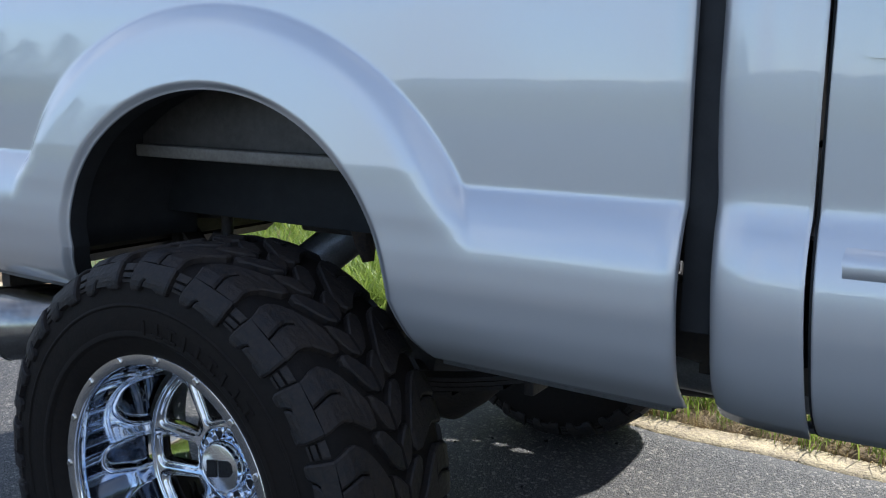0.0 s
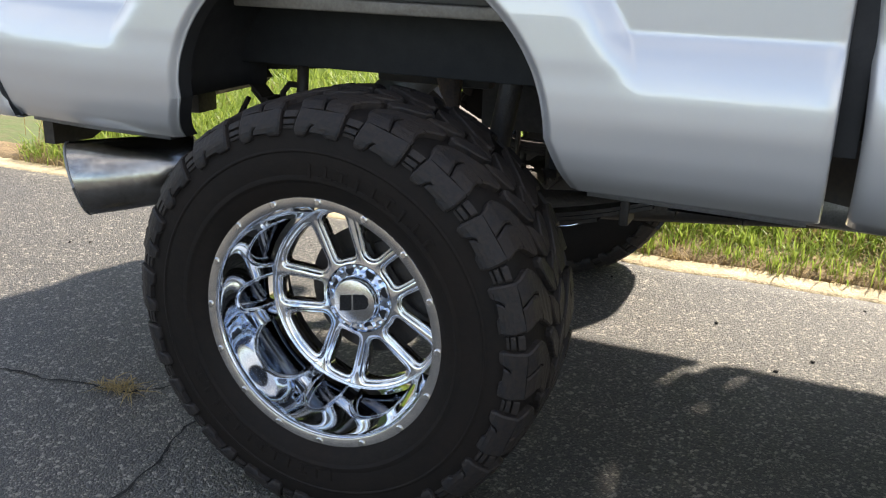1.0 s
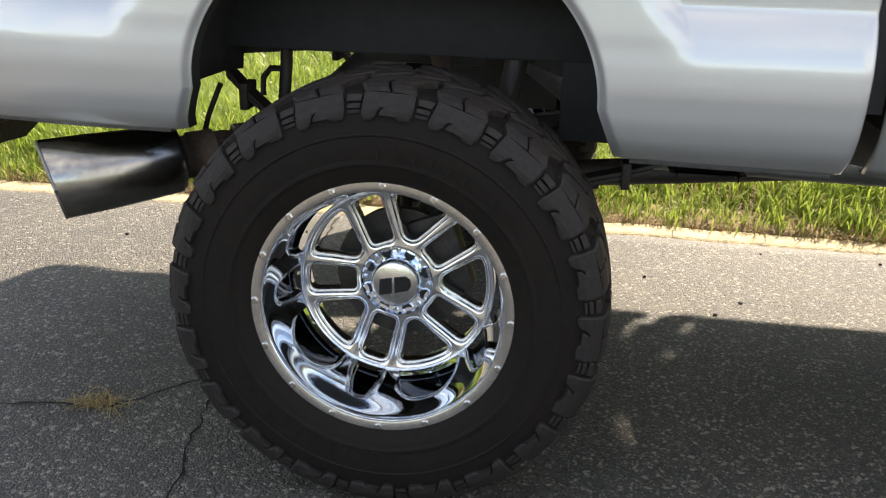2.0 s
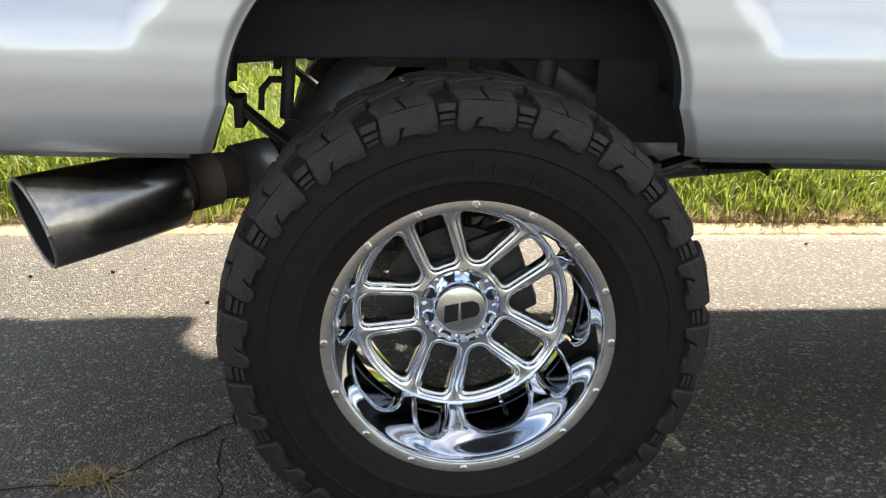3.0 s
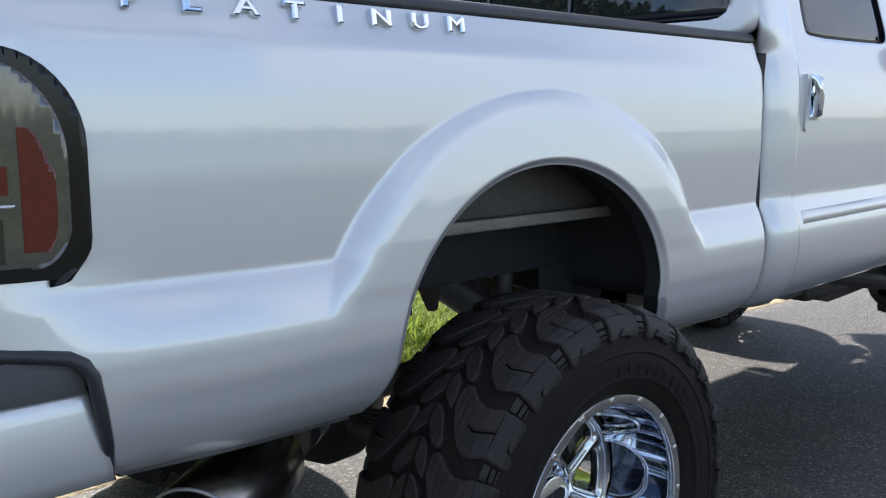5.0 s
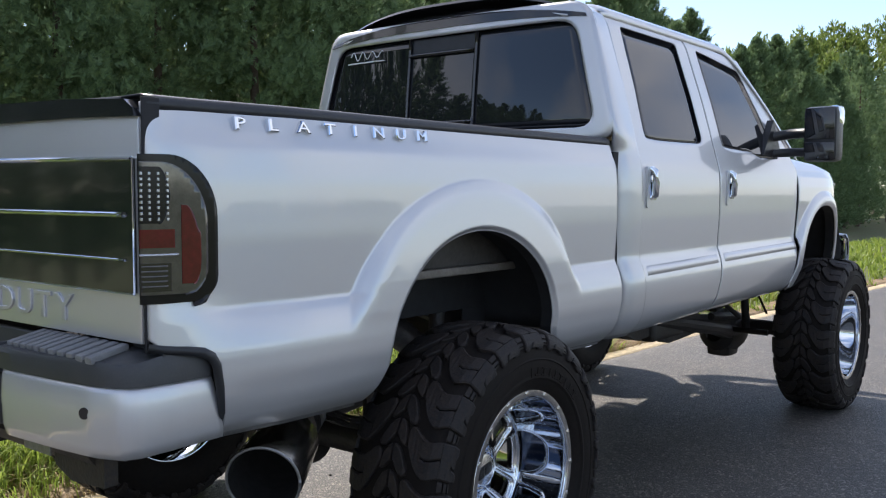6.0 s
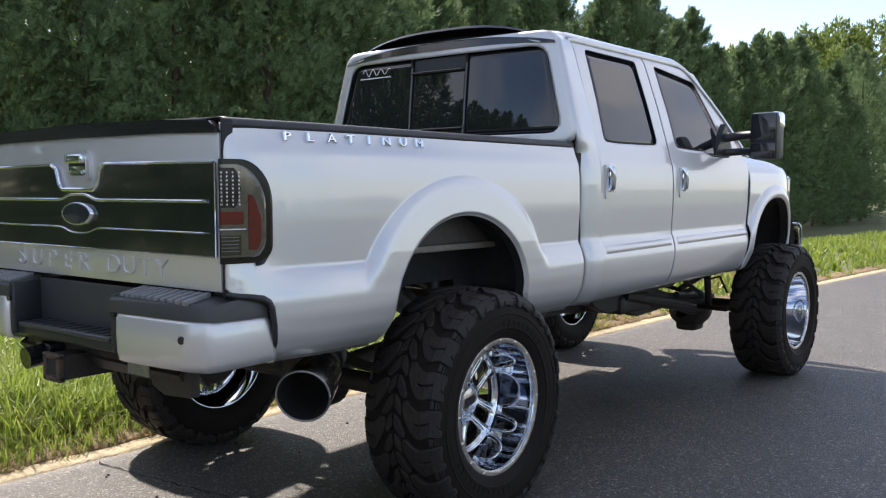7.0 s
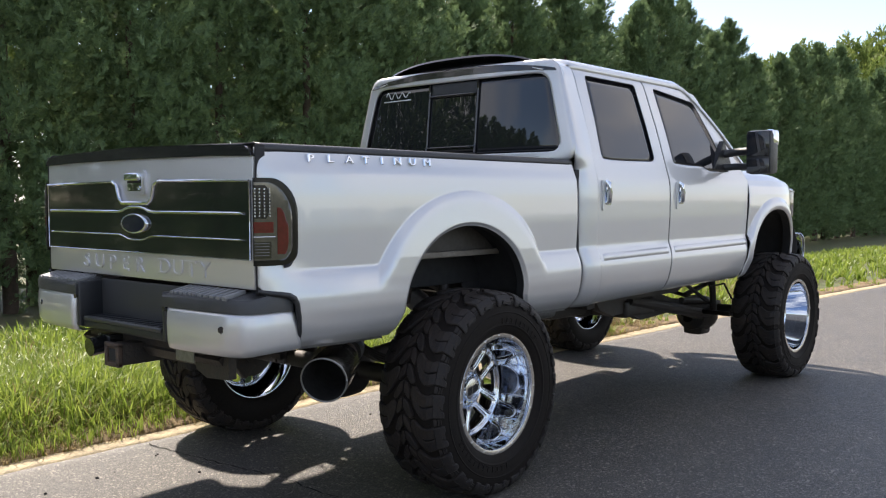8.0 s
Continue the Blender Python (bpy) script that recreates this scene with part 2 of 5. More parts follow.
def arch_rho(x, z, cx, cz, a, b):
    return math.hypot((x - cx) / (a if z > cz else a + 0.4 * (cz - z)), max(z - cz, 0) / b)


def profile(x, z, zs, ys):
    w = 0.6 if 1.14 < z < 1.21 else 1.6
    return float(np.mean([np.interp(z + d * w, zs, ys) for d in (-0.01, -0.005, 0, 0.005, 0.01)]))


def bulge(up, full, z, rho, outer):
    """Raises the flare round a wheel arch to the level of the lower side."""
    t = min(max((outer - rho) / 0.20, 0.0), 1.0)
    f = 0.35 * smooth01(t * 1.6) + 0.65 * (1 - (1 - t) ** 2) * smooth01(t * 5)
    return up + (max(full, up) - up) * f * smooth01((z - 1.0) / 0.12)


def half_bed(x, z):
    y = profile(x, z, ZS, BED)
    k = smooth01((-0.98 - x) / 0.26)
    if k > 0 and z < 1.35:
        y += k * (float(np.interp(z, [0.78, 0.87, 0.95, 1.05, 1.15, 1.21, 1.35], [0.84, 0.945, 0.970, 0.974, 0.965, 0.955, 0.957])) - y)
    rho = arch_rho(x, z, -0.02, 0.95, 0.465, 0.385)
    y = bulge(y, 0.988 - 0.02 * max(z - 1.2, 0) / 0.3, z, rho, 1.47)
    y -= 0.014 * smooth01((1.05 - rho) / 0.05)
    y -= 0.026 * smooth01((-0.78 - x) / 0.36)
    t = min(max((-1.085 - x) / 0.197, 0), 0.999)
    y -= (y - 0.886) * (1 - math.sqrt(1 - t * t))
    t = min(max((x - 0.965) / 0.04, 0), 0.999)
    return y - 0.02 * (1 - math.sqrt(1 - t * t))


def half_cab(x, z):
    y = profile(x, z, ZC, CAB)
    t = min(max((1.13 - x) / 0.07, 0), 0.999)
    y += 0.018 * smooth01((1.20 - x) / 0.05) * smooth01((2.2 - z) / 0.4)
    return y - 0.035 * (1 - math.sqrt(1 - t * t))


def half_fender(x, z):
    y = float(np.interp(z, [0.78, 0.87, 1.0, 1.115, 1.175, 1.4, 1.5, 1.56, 1.6, 1.64, 1.68], [0.84, 0.945, 0.985, 0.988, 0.95, 0.965, 0.962, 0.95, 0.93, 0.89, 0.84]))
    rho = arch_rho(x, z, 3.985, 0.98, 0.50, 0.4)
    y = bulge(y, 0.992, z, rho, 1.24)
    y -= 0.014 * smooth01((1.05 - rho) / 0.05)
    t = min(max((x - 4.0) / 0.74, 0), 0.999)
    return y - 0.30 * (1 - math.sqrt(1 - t * t))


def arch(cx, cz, a, b, foot, lean, n):
    """A wheel opening from its front foot over the top to its rear foot."""
    out = []
    legs = max(n // 12, 3)
    for i in range(legs):
        z = foot(1) + (cz - foot(1)) * i / legs
        out.append((cx + a + lean * (cz - z), z))
    for i in range(n - 2 * legs):
        t = math.pi * i / (n - 2 * legs - 1)
        out.append((cx + a * math.cos(t), cz + b * math.sin(t)))
    for i in range(legs):
        z = cz + (foot(-1) - cz) * (i + 1) / legs
        out.append((cx - a - lean * (cz - z), z))
    return out


SIDE = ((-1, ""), (1, ""))


def build_bed():
    def sheet(s):
        n, k = (421, 1.75) if s < 0 else (241, 1.0)
        inner = arch(-0.02, 0.95, 0.465, 0.385, lambda q: below(0.5 * q), 0.4, n)
        outer = polyline([(1.005, below(1.0)), (1.005, 1.68), (-1.28, 1.68), (-1.28, 1.115), (-1.265, 1.096), (-1.15, 1.080), (-1.115, 1.045), (-1.078, 0.843)],
                         [round(62 * k), 0, round(34 * k), round(4 * k), round(10 * k), round(6 * k), round(30 * k)], n - 1)
        return inner, outer, round(74 * k)
    for s, _ in SIDE:
        inner, outer, steps = sheet(s)
        bed = part("bed_side", ring_patch(inner, outer, steps, half_bed, s, False, 1.15), PAINT, truck, "silver painted box side with flared wheel arch", solid=0.012)
        edge = [(-1.275, 1.100), (-1.24, 1.092), (-1.19, 1.085), (-1.15, 1.077), (-1.128, 1.064), (-1.115, 1.040), (-1.104, 0.98), (-1.092, 0.915), (-1.079, 0.850)]
        part("edge_seal", tube([(x - 0.006, s * (half_bed(x, z) - 0.004), z - 0.004) for x, z in edge], [0.010, 0.011, 0.012, 0.013, 0.013, 0.012, 0.011, 0.010, 0.008], 10), PLASTIC, bed, "rounded black seal between box and bumper")
        lip = [[(x, s * (half_bed(x, z) - d), z) for x, z in inner] for d in (0.004, 0.02, 0.05)]
        part("arch_flange", grid(lip, flip=s > 0), GAPBLACK, bed, "dark inner lip of the wheel arch")
        pin = [(x, below(x)) for x in np.linspace(-1.06, 0.98, 60) if abs(x + 0.02) > 0.53]
        for run in ([p for p in pin if p[0] < 0], [p for p in pin if p[0] > 0]):
            rows = [[(x, s * (half_bed(x, z) - dy), z - dz) for x, z in run] for dy, dz in ((0.012, -0.002), (0.012, 0.012), (0.06, 0.014), (0.06, 0.0))]
            part("pinch_seam", grid(rows), ALUM, bed, "pale bare seam along the lower edge")
        top = [(x, half_bed(x, 1.68)) for x in np.linspace(-1.27, 0.985, 70)]
        rows = []
        for dy, dz in ((0.005, -0.020), (0.008, -0.004), (0.0, 0.012), (-0.02, 0.018), (-0.10, 0.016), (-0.11, -0.02)):
            rows.append([(x, s * (y + dy), 1.682 + dz) for x, y in top])
        part("rail_cap", grid(rows, flip=s > 0), PLASTIC, bed, "black plastic rail cap along the box top", solid=0.004)
        if s < 0:
            for i, c in enumerate("PLATINUM"):
                x = -1.012 + 0.1015 * i
                y = -half_bed(x, 1.638) - 0.003
                part("letter", lettering(c, 0.046, 0.006, pose(x, y, 1.640, 82, 0, 0) @ Matrix.Diagonal((1.5, 0.95, 1, 1))), CHROME, bed, "raised chrome letter", smooth=False)
    part("bed_floor", join(box(-1.25, 0.99, -0.775, 0.775, 1.20, 1.225), box(0.96, 0.99, -0.86, 0.86, 1.2, 1.60)), LINER, truck, "dark steel floor of the box")
    cover = [[(x, y, 1.685 + 0.012 * math.cos(y * 1.7)) for y in np.linspace(-0.80, 0.80, 18)] for x in np.linspace(-1.24, 0.84, 24)]
    part("bed_cover", grid(cover), PLASTIC, truck, "low black cover over the truck box", solid=0.015)
    for s, _ in SIDE:
        # inner wheel housing over each rear tyre, and the box's outer wall behind it
        rows = []
        for t in np.linspace(0.0, 1, 26):
            a = math.pi * t
            rows.append([(-0.02 + 0.55 * math.cos(a) * w, s * y, 0.93 + 0.43 * math.sin(a) * w if a not in (0, math.pi) else 0.93) for y, w in ((0.93, 1.0), (0.80, 1.0), (0.56, 0.98), (0.52, 0.92))])
        part("wheel_housing", grid(rows), GAPBLACK, truck, "black wheel housing above the rear tyre", solid=0.006)
        part("liner_panel", join(box(-0.62, 0.62, s * 0.60 - 0.004, s * 0.60 + 0.004, 1.0, 1.20), box(0.36, 0.66, s * 0.595 - 0.004, s * 0.595 + 0.004, 0.795, 1.10)), GAPBLACK, truck)
        part("liner_flange", box(-0.42, 0.42, s * 0.80 - 0.012, s * 0.80 + 0.012, 1.168, 1.198), FLANGE, truck, "bare pale steel flange under the box")
        part("outer_liner", box(-0.42, 0.42, s * 0.785 - 0.004, s * 0.785 + 0.004, 1.197, 1.36), LINER, truck, "grey inner wall of the box")


def build_tail():
    X = -1.286
    gate = part("tailgate", box(X, X + 0.06, -0.880, 0.880, 1.100, 1.664, 0.010), PAINT, truck, "silver tailgate with a dark bright-edged panel", smooth=2)
    part("gate_cap", prism([(-0.882, 1.644), (-0.876, 1.664), (-0.84, 1.686), (-0.6, 1.700), (0, 1.712), (0.6, 1.700), (0.84, 1.686), (0.876, 1.664), (0.882, 1.644), (0.6, 1.652), (0, 1.656), (-0.6, 1.652)], X - 0.012, X + 0.075), CAPBLACK, gate, "black plastic spoiler cap on the tailgate", smooth=2)
    for s in (-1, 1):
        part("gap_strip", box(X + 0.004, X + 0.05, s * 0.889 - 0.004, s * 0.889 + 0.004, 1.08, 1.69, 0.001), GAPBLACK, gate)
    # dark insert with a dip round the handle
    ins = [(-0.865, 1.225), (0.865, 1.225), (0.865, 1.545), (0.20, 1.553), (0.165, 1.535), (0.145, 1.475), (0.115, 1.452), (-0.115, 1.452), (-0.145, 1.475), (-0.165, 1.535), (-0.20, 1.553), (-0.865, 1.545)]
    part("insert_panel", prism(ins, X - 0.009, X + 0.004), INSERT, gate, "glossy smoked tailgate panel", smooth=False)
    trim = [ins[2], ins[3], ins[4], ins[5], ins[6], ins[7], ins[8], ins[9], ins[10], ins[11]]
    path = [(X - 0.010, y, z) for y, z in trim]
    part("bright_trim", join(tube(path[:2], 0.0065, 8), tube(path[1:9], 0.010, 8), tube(path[8:], 0.0065, 8)), CHROME, gate, "polished trim along the panel's upper edge")
    part("edge_trim", join(tube([(X - 0.009, -0.867, 1.222), (X - 0.009, -0.867, 1.547)], 0.0028, 8), tube([(X - 0.009, 0.867, 1.222), (X - 0.009, 0.867, 1.547)], 0.0028, 8), tube([(X - 0.009, -0.867, 1.222), (X - 0.009, 0.867, 1.222)], 0.0028, 8)), CHROME, gate)
    for z, r in ((1.412, 0.0075), (1.303, 0.004)):
        sg = 1 if z > 1.36 else -1
        pts = [(X - 0.011, y, z + sg * 0.022 * math.exp(-(y / 0.105) ** 4)) for y in np.linspace(-0.83, 0.83, 61)]
        part("bar_trim", tube(pts, r, 8), CHROME, gate, "thin bright bar across the panel")
    em = []
    for h, k in ((0.0, 1.0), (-0.010, 1.0), (-0.016, 0.93), (-0.014, 0.82)):
        em.append([(X - 0.010 + h, 0.115 * k * math.cos(a), 1.357 + 0.047 * k * math.sin(a)) for a in np.linspace(0, 2 * math.pi, 49)[:-1]])
    emblem = part("oval_badge", grid(em, close_v=True, flip=True), CHROME, gate, "chrome oval badge rim")
    part("badge_face", prism([(0.096 * math.cos(a), 1.357 + 0.039 * math.sin(a)) for a in np.linspace(0, 2 * math.pi, 41)[:-1]], X - 0.0255, X - 0.012), BLUE, emblem, "dark blue badge face", smooth=False)
    hb = part("gate_handle", prism(rounded([(-0.085, 1.49), (0.085, 1.49), (0.085, 1.605), (-0.085, 1.605)], 0.02, 5, 2), X - 0.012, X + 0.002), PAINT, gate, "silver handle surround", smooth=2)
    part("handle_recess", prism(rounded([(-0.062, 1.508), (0.062, 1.508), (0.062, 1.59), (-0.062, 1.59)], 0.014, 5, 2), X - 0.0135, X - 0.004), CHROME, hb, "chrome cup under the pull", smooth=False)
    part("pull", box(X - 0.034, X - 0.012, -0.062, 0.062, 1.556, 1.592, 0.008), CHROME, hb, "chrome pull handle")
    part("pull_slot", box(X - 0.0165, X - 0.013, -0.058, 0.058, 1.545, 1.556, 0.001), GAPBLACK, hb)
    part("lock", tube([(X - 0.018, -0.045, 1.522), (X - 0.004, -0.045, 1.522)], 0.009, 12), CHROME, hb)
    spots = [0.485 - 0.124 * i for i in range(5)] + [-0.222 - 0.105 * i for i in range(4)]
    for c, y in zip("SUPERDUTY", spots):
        part("letter", lettering(c, 0.104, 0.0035, pose(X - 0.0015, y, 1.163, 90, 0, -90) @ Matrix.Diagonal((1.35, 0.95, 1, 1))), PAINT, gate, "pressed silver letter on the tailgate", smooth=False)
    # tail lamps, wrapped round the box corners
    for s, _ in SIDE:
        def wrap(u, off):
            # u from the rear face (0) round to the side (1)
            x = -1.293 + 0.172 * u ** 1.35
            t = min(max((-1.085 - x) / 0.208, 0), 0.999)
            return x - off * (1 - u), s * (0.934 - 0.046 * (1 - math.sqrt(1 - t * t)) + off * u)
        def shell(u0, u1, z0, z1, off, r, n=22, k=22):
            rows = []
            for j in range(k + 1):
                z = z0 + (z1 - z0) * (0.5 - 0.5 * math.cos(math.pi * j / k))
                row = []
                for i in range(n + 1):
                    u = u0 + (u1 - u0) * i / n
                    e = max(0, min(z - z0, z1 - z, 9))
                    lim = u1 - ((1.5 * r if z > 1.37 else 0.75 * r) * (1 - math.sqrt(max(0, 1 - (1 - min(e / (0.150 if z > 1.37 else 0.060), 1)) ** 2))))
                    u = min(u, lim)
                    row.append((*wrap(u, off), z))
                rows.append(row)
            return grid(rows, flip=s > 0)
        lamp = part("tail_lamp", shell(0.0, 1.07, 1.200, 1.556, 0.004, 0.40), SMOKE, truck, "smoked tail lamp with red and clear lenses", solid=0.012)
        part("clear_lens", shell(0.05, 0.935, 1.222, 1.538, 0.009, 0.37), CLEARLENS, lamp, "smoked clear lens", solid=0.004)
        part("red_lens", shell(0.06, 0.54, 1.334, 1.378, 0.0115, 0.0), REDLENS, lamp, solid=0.003)
        part("red_lens", shell(0.62, 0.85, 1.246, 1.436, 0.0115, 0.12), REDLENS, lamp, solid=0.003)
        part("led_panel", shell(0.07, 0.52, 1.392, 1.526, 0.0115, 0.12), SMOKE, lamp, "dark board behind the diodes", solid=0.002)
        for z in (1.240, 1.252, 1.264, 1.276, 1.288):
            part("lens_rib", shell(0.10, 0.45, z, z + 0.0045, 0.0150, 0.0, 8, 2), CLEARLENS, lamp, solid=0.002)
        part("reverse_lens", shell(0.06, 0.49, 1.230, 1.298, 0.0115, 0.0), GLOSSBLACK, lamp, "dark ribbed lens", solid=0.003)
        leds = []
        for i in range(9):
            for j in range(4):
                u = 0.11 + 0.115 * j
                x, y = wrap(u, 0.014)
                z = 1.402 + 0.0135 * i
                leds.append(box(x - 0.003, x + 0.003, y - 0.0028, y + 0.0028, z - 0.0036, z + 0.0036, 0.001))
        part("led_cluster", join(*leds), LED, lamp, "rows of small clear diodes", smooth=False)
        part("chrome_divider", shell(0.05, 0.58, 1.314, 1.320, 0.012, 0.0, 10, 2), LED, lamp, solid=0.003)


def bumper_curve(u, s):
    """The rear bumper's face in plan: u 0 at the step beside the middle, 1 at the end on the side."""
    pts = [(-1.470, 0.33), (-1.468, 0.45), (-1.458, 0.65), (-1.440, 0.80), (-1.41, 0.885), (-1.36, 0.915), (-1.27, 0.926), (-1.142, 0.928)]
    d = [0]
    for a, b in zip(pts, pts[1:]):
        d.append(d[-1] + math.dist(a, b))
    u *= d[-1]
    return float(np.interp(u, d, [p[0] for p in pts])), s * float(np.interp(u, d, [p[1] for p in pts]))


base_part = part


def build_bumper():
    def part(name, geo, material, parent=None, label="", smooth=True, solid=0.0):
        v, f = geo
        return base_part(name, ([(-1.125 + (x + 1.142) * (0.84 if x < -1.142 else 1.0), math.copysign(float(np.interp(abs(y), [0, 0.36, 0.60, 2.0], [0, 0.41, 0.60, 2.0])), y), z + 0.016) for x, y, z in v], f), material, parent, label, smooth, solid)

    bump = part("rear_bumper", join(box(-1.44, -1.24, -0.36, 0.36, 0.83, 0.875, 0.012), box(-1.30, -1.27, -0.90, 0.90, 0.82, 1.06, 0.01)), PLASTIC, truck, "black step bumper with silver corners")
    part("step_well", join(box(-1.455, -1.29, -0.30, 0.30, 0.868, 0.890, 0.008), box(-1.318, -1.30, -0.33, 0.33, 0.86, 1.065, 0.006)), PADGREY, bump, "recessed ribbed step in the middle")
    part("step_rib", join(*[box(-1.44, -1.32, y - 0.012, y + 0.012, 0.886, 0.8945, 0.003) for y in np.linspace(-0.26, 0.26, 10)]), PLASTIC, bump, smooth=False)
    for s, _ in SIDE:
        us = np.linspace(0.03, 1, 46)
        rows = []
        for z, d in ((0.812, 0.10), (0.812, 0.03), (0.820, 0.008), (0.845, 0.0), (0.92, -0.004), (0.975, 0.0), (0.992, 0.006), (0.996, 0.03), (0.996, 0.06)):
            row = []
            for u in us:
                x, y = bumper_curve(u, s)
                a, b = bumper_curve(max(u - 0.01, 0), s), bumper_curve(min(u + 0.01, 1), s)
                t = Vector((b[0] - a[0], b[1] - a[1])).normalized()
                nx, ny = t.y * s, -t.x * s
                e = 0.02 * (1 - smooth01((u - 0.03) / 0.03))
                row.append((x + nx * (d + e) + 0.042 * smooth01((u - 0.8) / 0.2) * (1 - (z - 0.81) / 0.19), y + ny * (d + e), z + (0.012 * smooth01((u - 0.5) / 0.5) if z < 0.9 else 0)))
            rows.append(row)
        cor = part("corner_cap", grid(rows, flip=s < 0), PAINT, bump, "silver painted bumper corner", solid=0.004)
        x, y = bumper_curve(0.54, s)
        part("parking_sensor", tube([(x + 0.012, y - s * 0.006, 0.925), (x - 0.011, y + s * 0.006, 0.925)], 0.0145, 18), GLOSSBLACK, cor, "round black parking sensor", smooth=2)
        # step pad with ribs on top of the corner
        out = [bumper_curve(u, s) for u in np.linspace(0, 1, 30)]
        inn = [(-1.30, s * 0.33), (-1.30, s * 0.86), (-1.15, s * 0.875)]
        loop = [(p[0] - 0.004, p[1] + s * 0.004) for p in out] + inn[::-1]
        lo = [(x, y, 0.992) for x, y in loop]
        md = [(x, y, 1.036) for x, y in loop]
        cx, cy = -1.32, s * 0.62
        hi = [(cx + (x - cx) * 0.95, cy + (y - cy) * 0.975, 1.046 + 0.030 * min(max((x + 1.47) / 0.17, 0), 1) - 0.016 * smooth01((abs(y) - 0.8) / 0.15)) for x, y in loop]
        v, f = grid([lo, md, hi], close_v=True, flip=s < 0)
        k = len(loop)
        f = f + [tuple(range(2 * k, 3 * k)), tuple(range(k))]
        part("step_pad", (v, f), PADGREY, bump, "black moulded step pad", smooth=2)
        part("pad_rib", join(*[move(box(-0.062, 0.062, -0.015, 0.015, -0.010, 0.009, 0.005), pose(-1.385, s * yy, 1.0625, 0, -10, 0)) for yy in np.linspace(0.375, 0.80, 11)]), RIBGREY, bump, smooth=2)
        part("cheek", box(-1.462, -1.31, s * 0.335 - 0.014, s * 0.335 + 0.014, 0.835, 1.055, 0.01), PLASTIC, bump)
        # black filler between bumper end and box side
        part("end_seal", prism([(-1.160, 0.848), (-1.132, 0.834), (-1.099, 0.829), (-1.136, 1.028), (-1.150, 1.050), (-1.176, 1.066), (-1.30, 1.082), (-1.30, 1.03), (-1.20, 1.03), (-1.180, 0.99)], s * 0.80, s * 0.921, "y"), PLASTIC, bump, "black filler strip beside the box", smooth=2)
        part("bolt_cover", tube([(-1.472, s * 0.345, 0.985), (-1.455, s * 0.345, 0.985)], 0.013, 12), GLOSSBLACK, bump, smooth=2)
    def towing(name, geo, material, parent=None, label="", smooth=True):
        return base_part(name, ([(x + 0.06, y, z) for x, y, z in geo[0]], geo[1]), material, parent, label, smooth)

    hitch = towing("hitch_receiver", join(tube([(-1.30, -0.62, 0.775), (-1.30, 0.55, 0.775)], 0.042, 4), box(-1.46, -1.22, -0.012, 0.10, 0.70, 0.80, 0.008)), FRAME, truck, "black square hitch receiver with rust inside", smooth=2)
    towing("receiver_mouth", box(-1.4615, -1.40, 0.008, 0.080, 0.714, 0.786, 0.003), RUST, hitch, "rusty receiver opening")
    # not hollow: a flat black plate paints the shade of the bore
    towing("bore_shade", box(-1.4635, -1.45, 0.016, 0.072, 0.722, 0.778, 0.001), GAPBLACK, hitch, "black plate in place of the shade inside the square bore")
    towing("collar", join(box(-1.47, -1.445, -0.018, 0.106, 0.694, 0.715, 0.004), box(-1.47, -1.445, -0.018, 0.106, 0.785, 0.806, 0.004), box(-1.47, -1.445, -0.018, 0.006, 0.70, 0.80, 0.004), box(-1.47, -1.445, 0.082, 0.106, 0.70, 0.80, 0.004)), RUST, hitch)
    towing("plug_socket", join(tube([(-1.475, 0.235, 0.765), (-1.38, 0.235, 0.775)], 0.045, 16), box(-1.40, -1.33, 0.18, 0.29, 0.74, 0.82)), GLOSSBLACK, hitch, "round black trailer socket", smooth=2)
    towing("bracket", prism([(-0.66, 0.84), (-0.40, 0.84), (-0.42, 0.72), (-0.50, 0.69), (-0.66, 0.70)], -1.32, -1.28), FRAME, hitch, smooth=False)
    towing("sticker", box(-1.346, -1.341, -0.44, -0.30, 0.752, 0.80, 0.001), ALUM, hitch, "worn pale sticker", smooth=False)


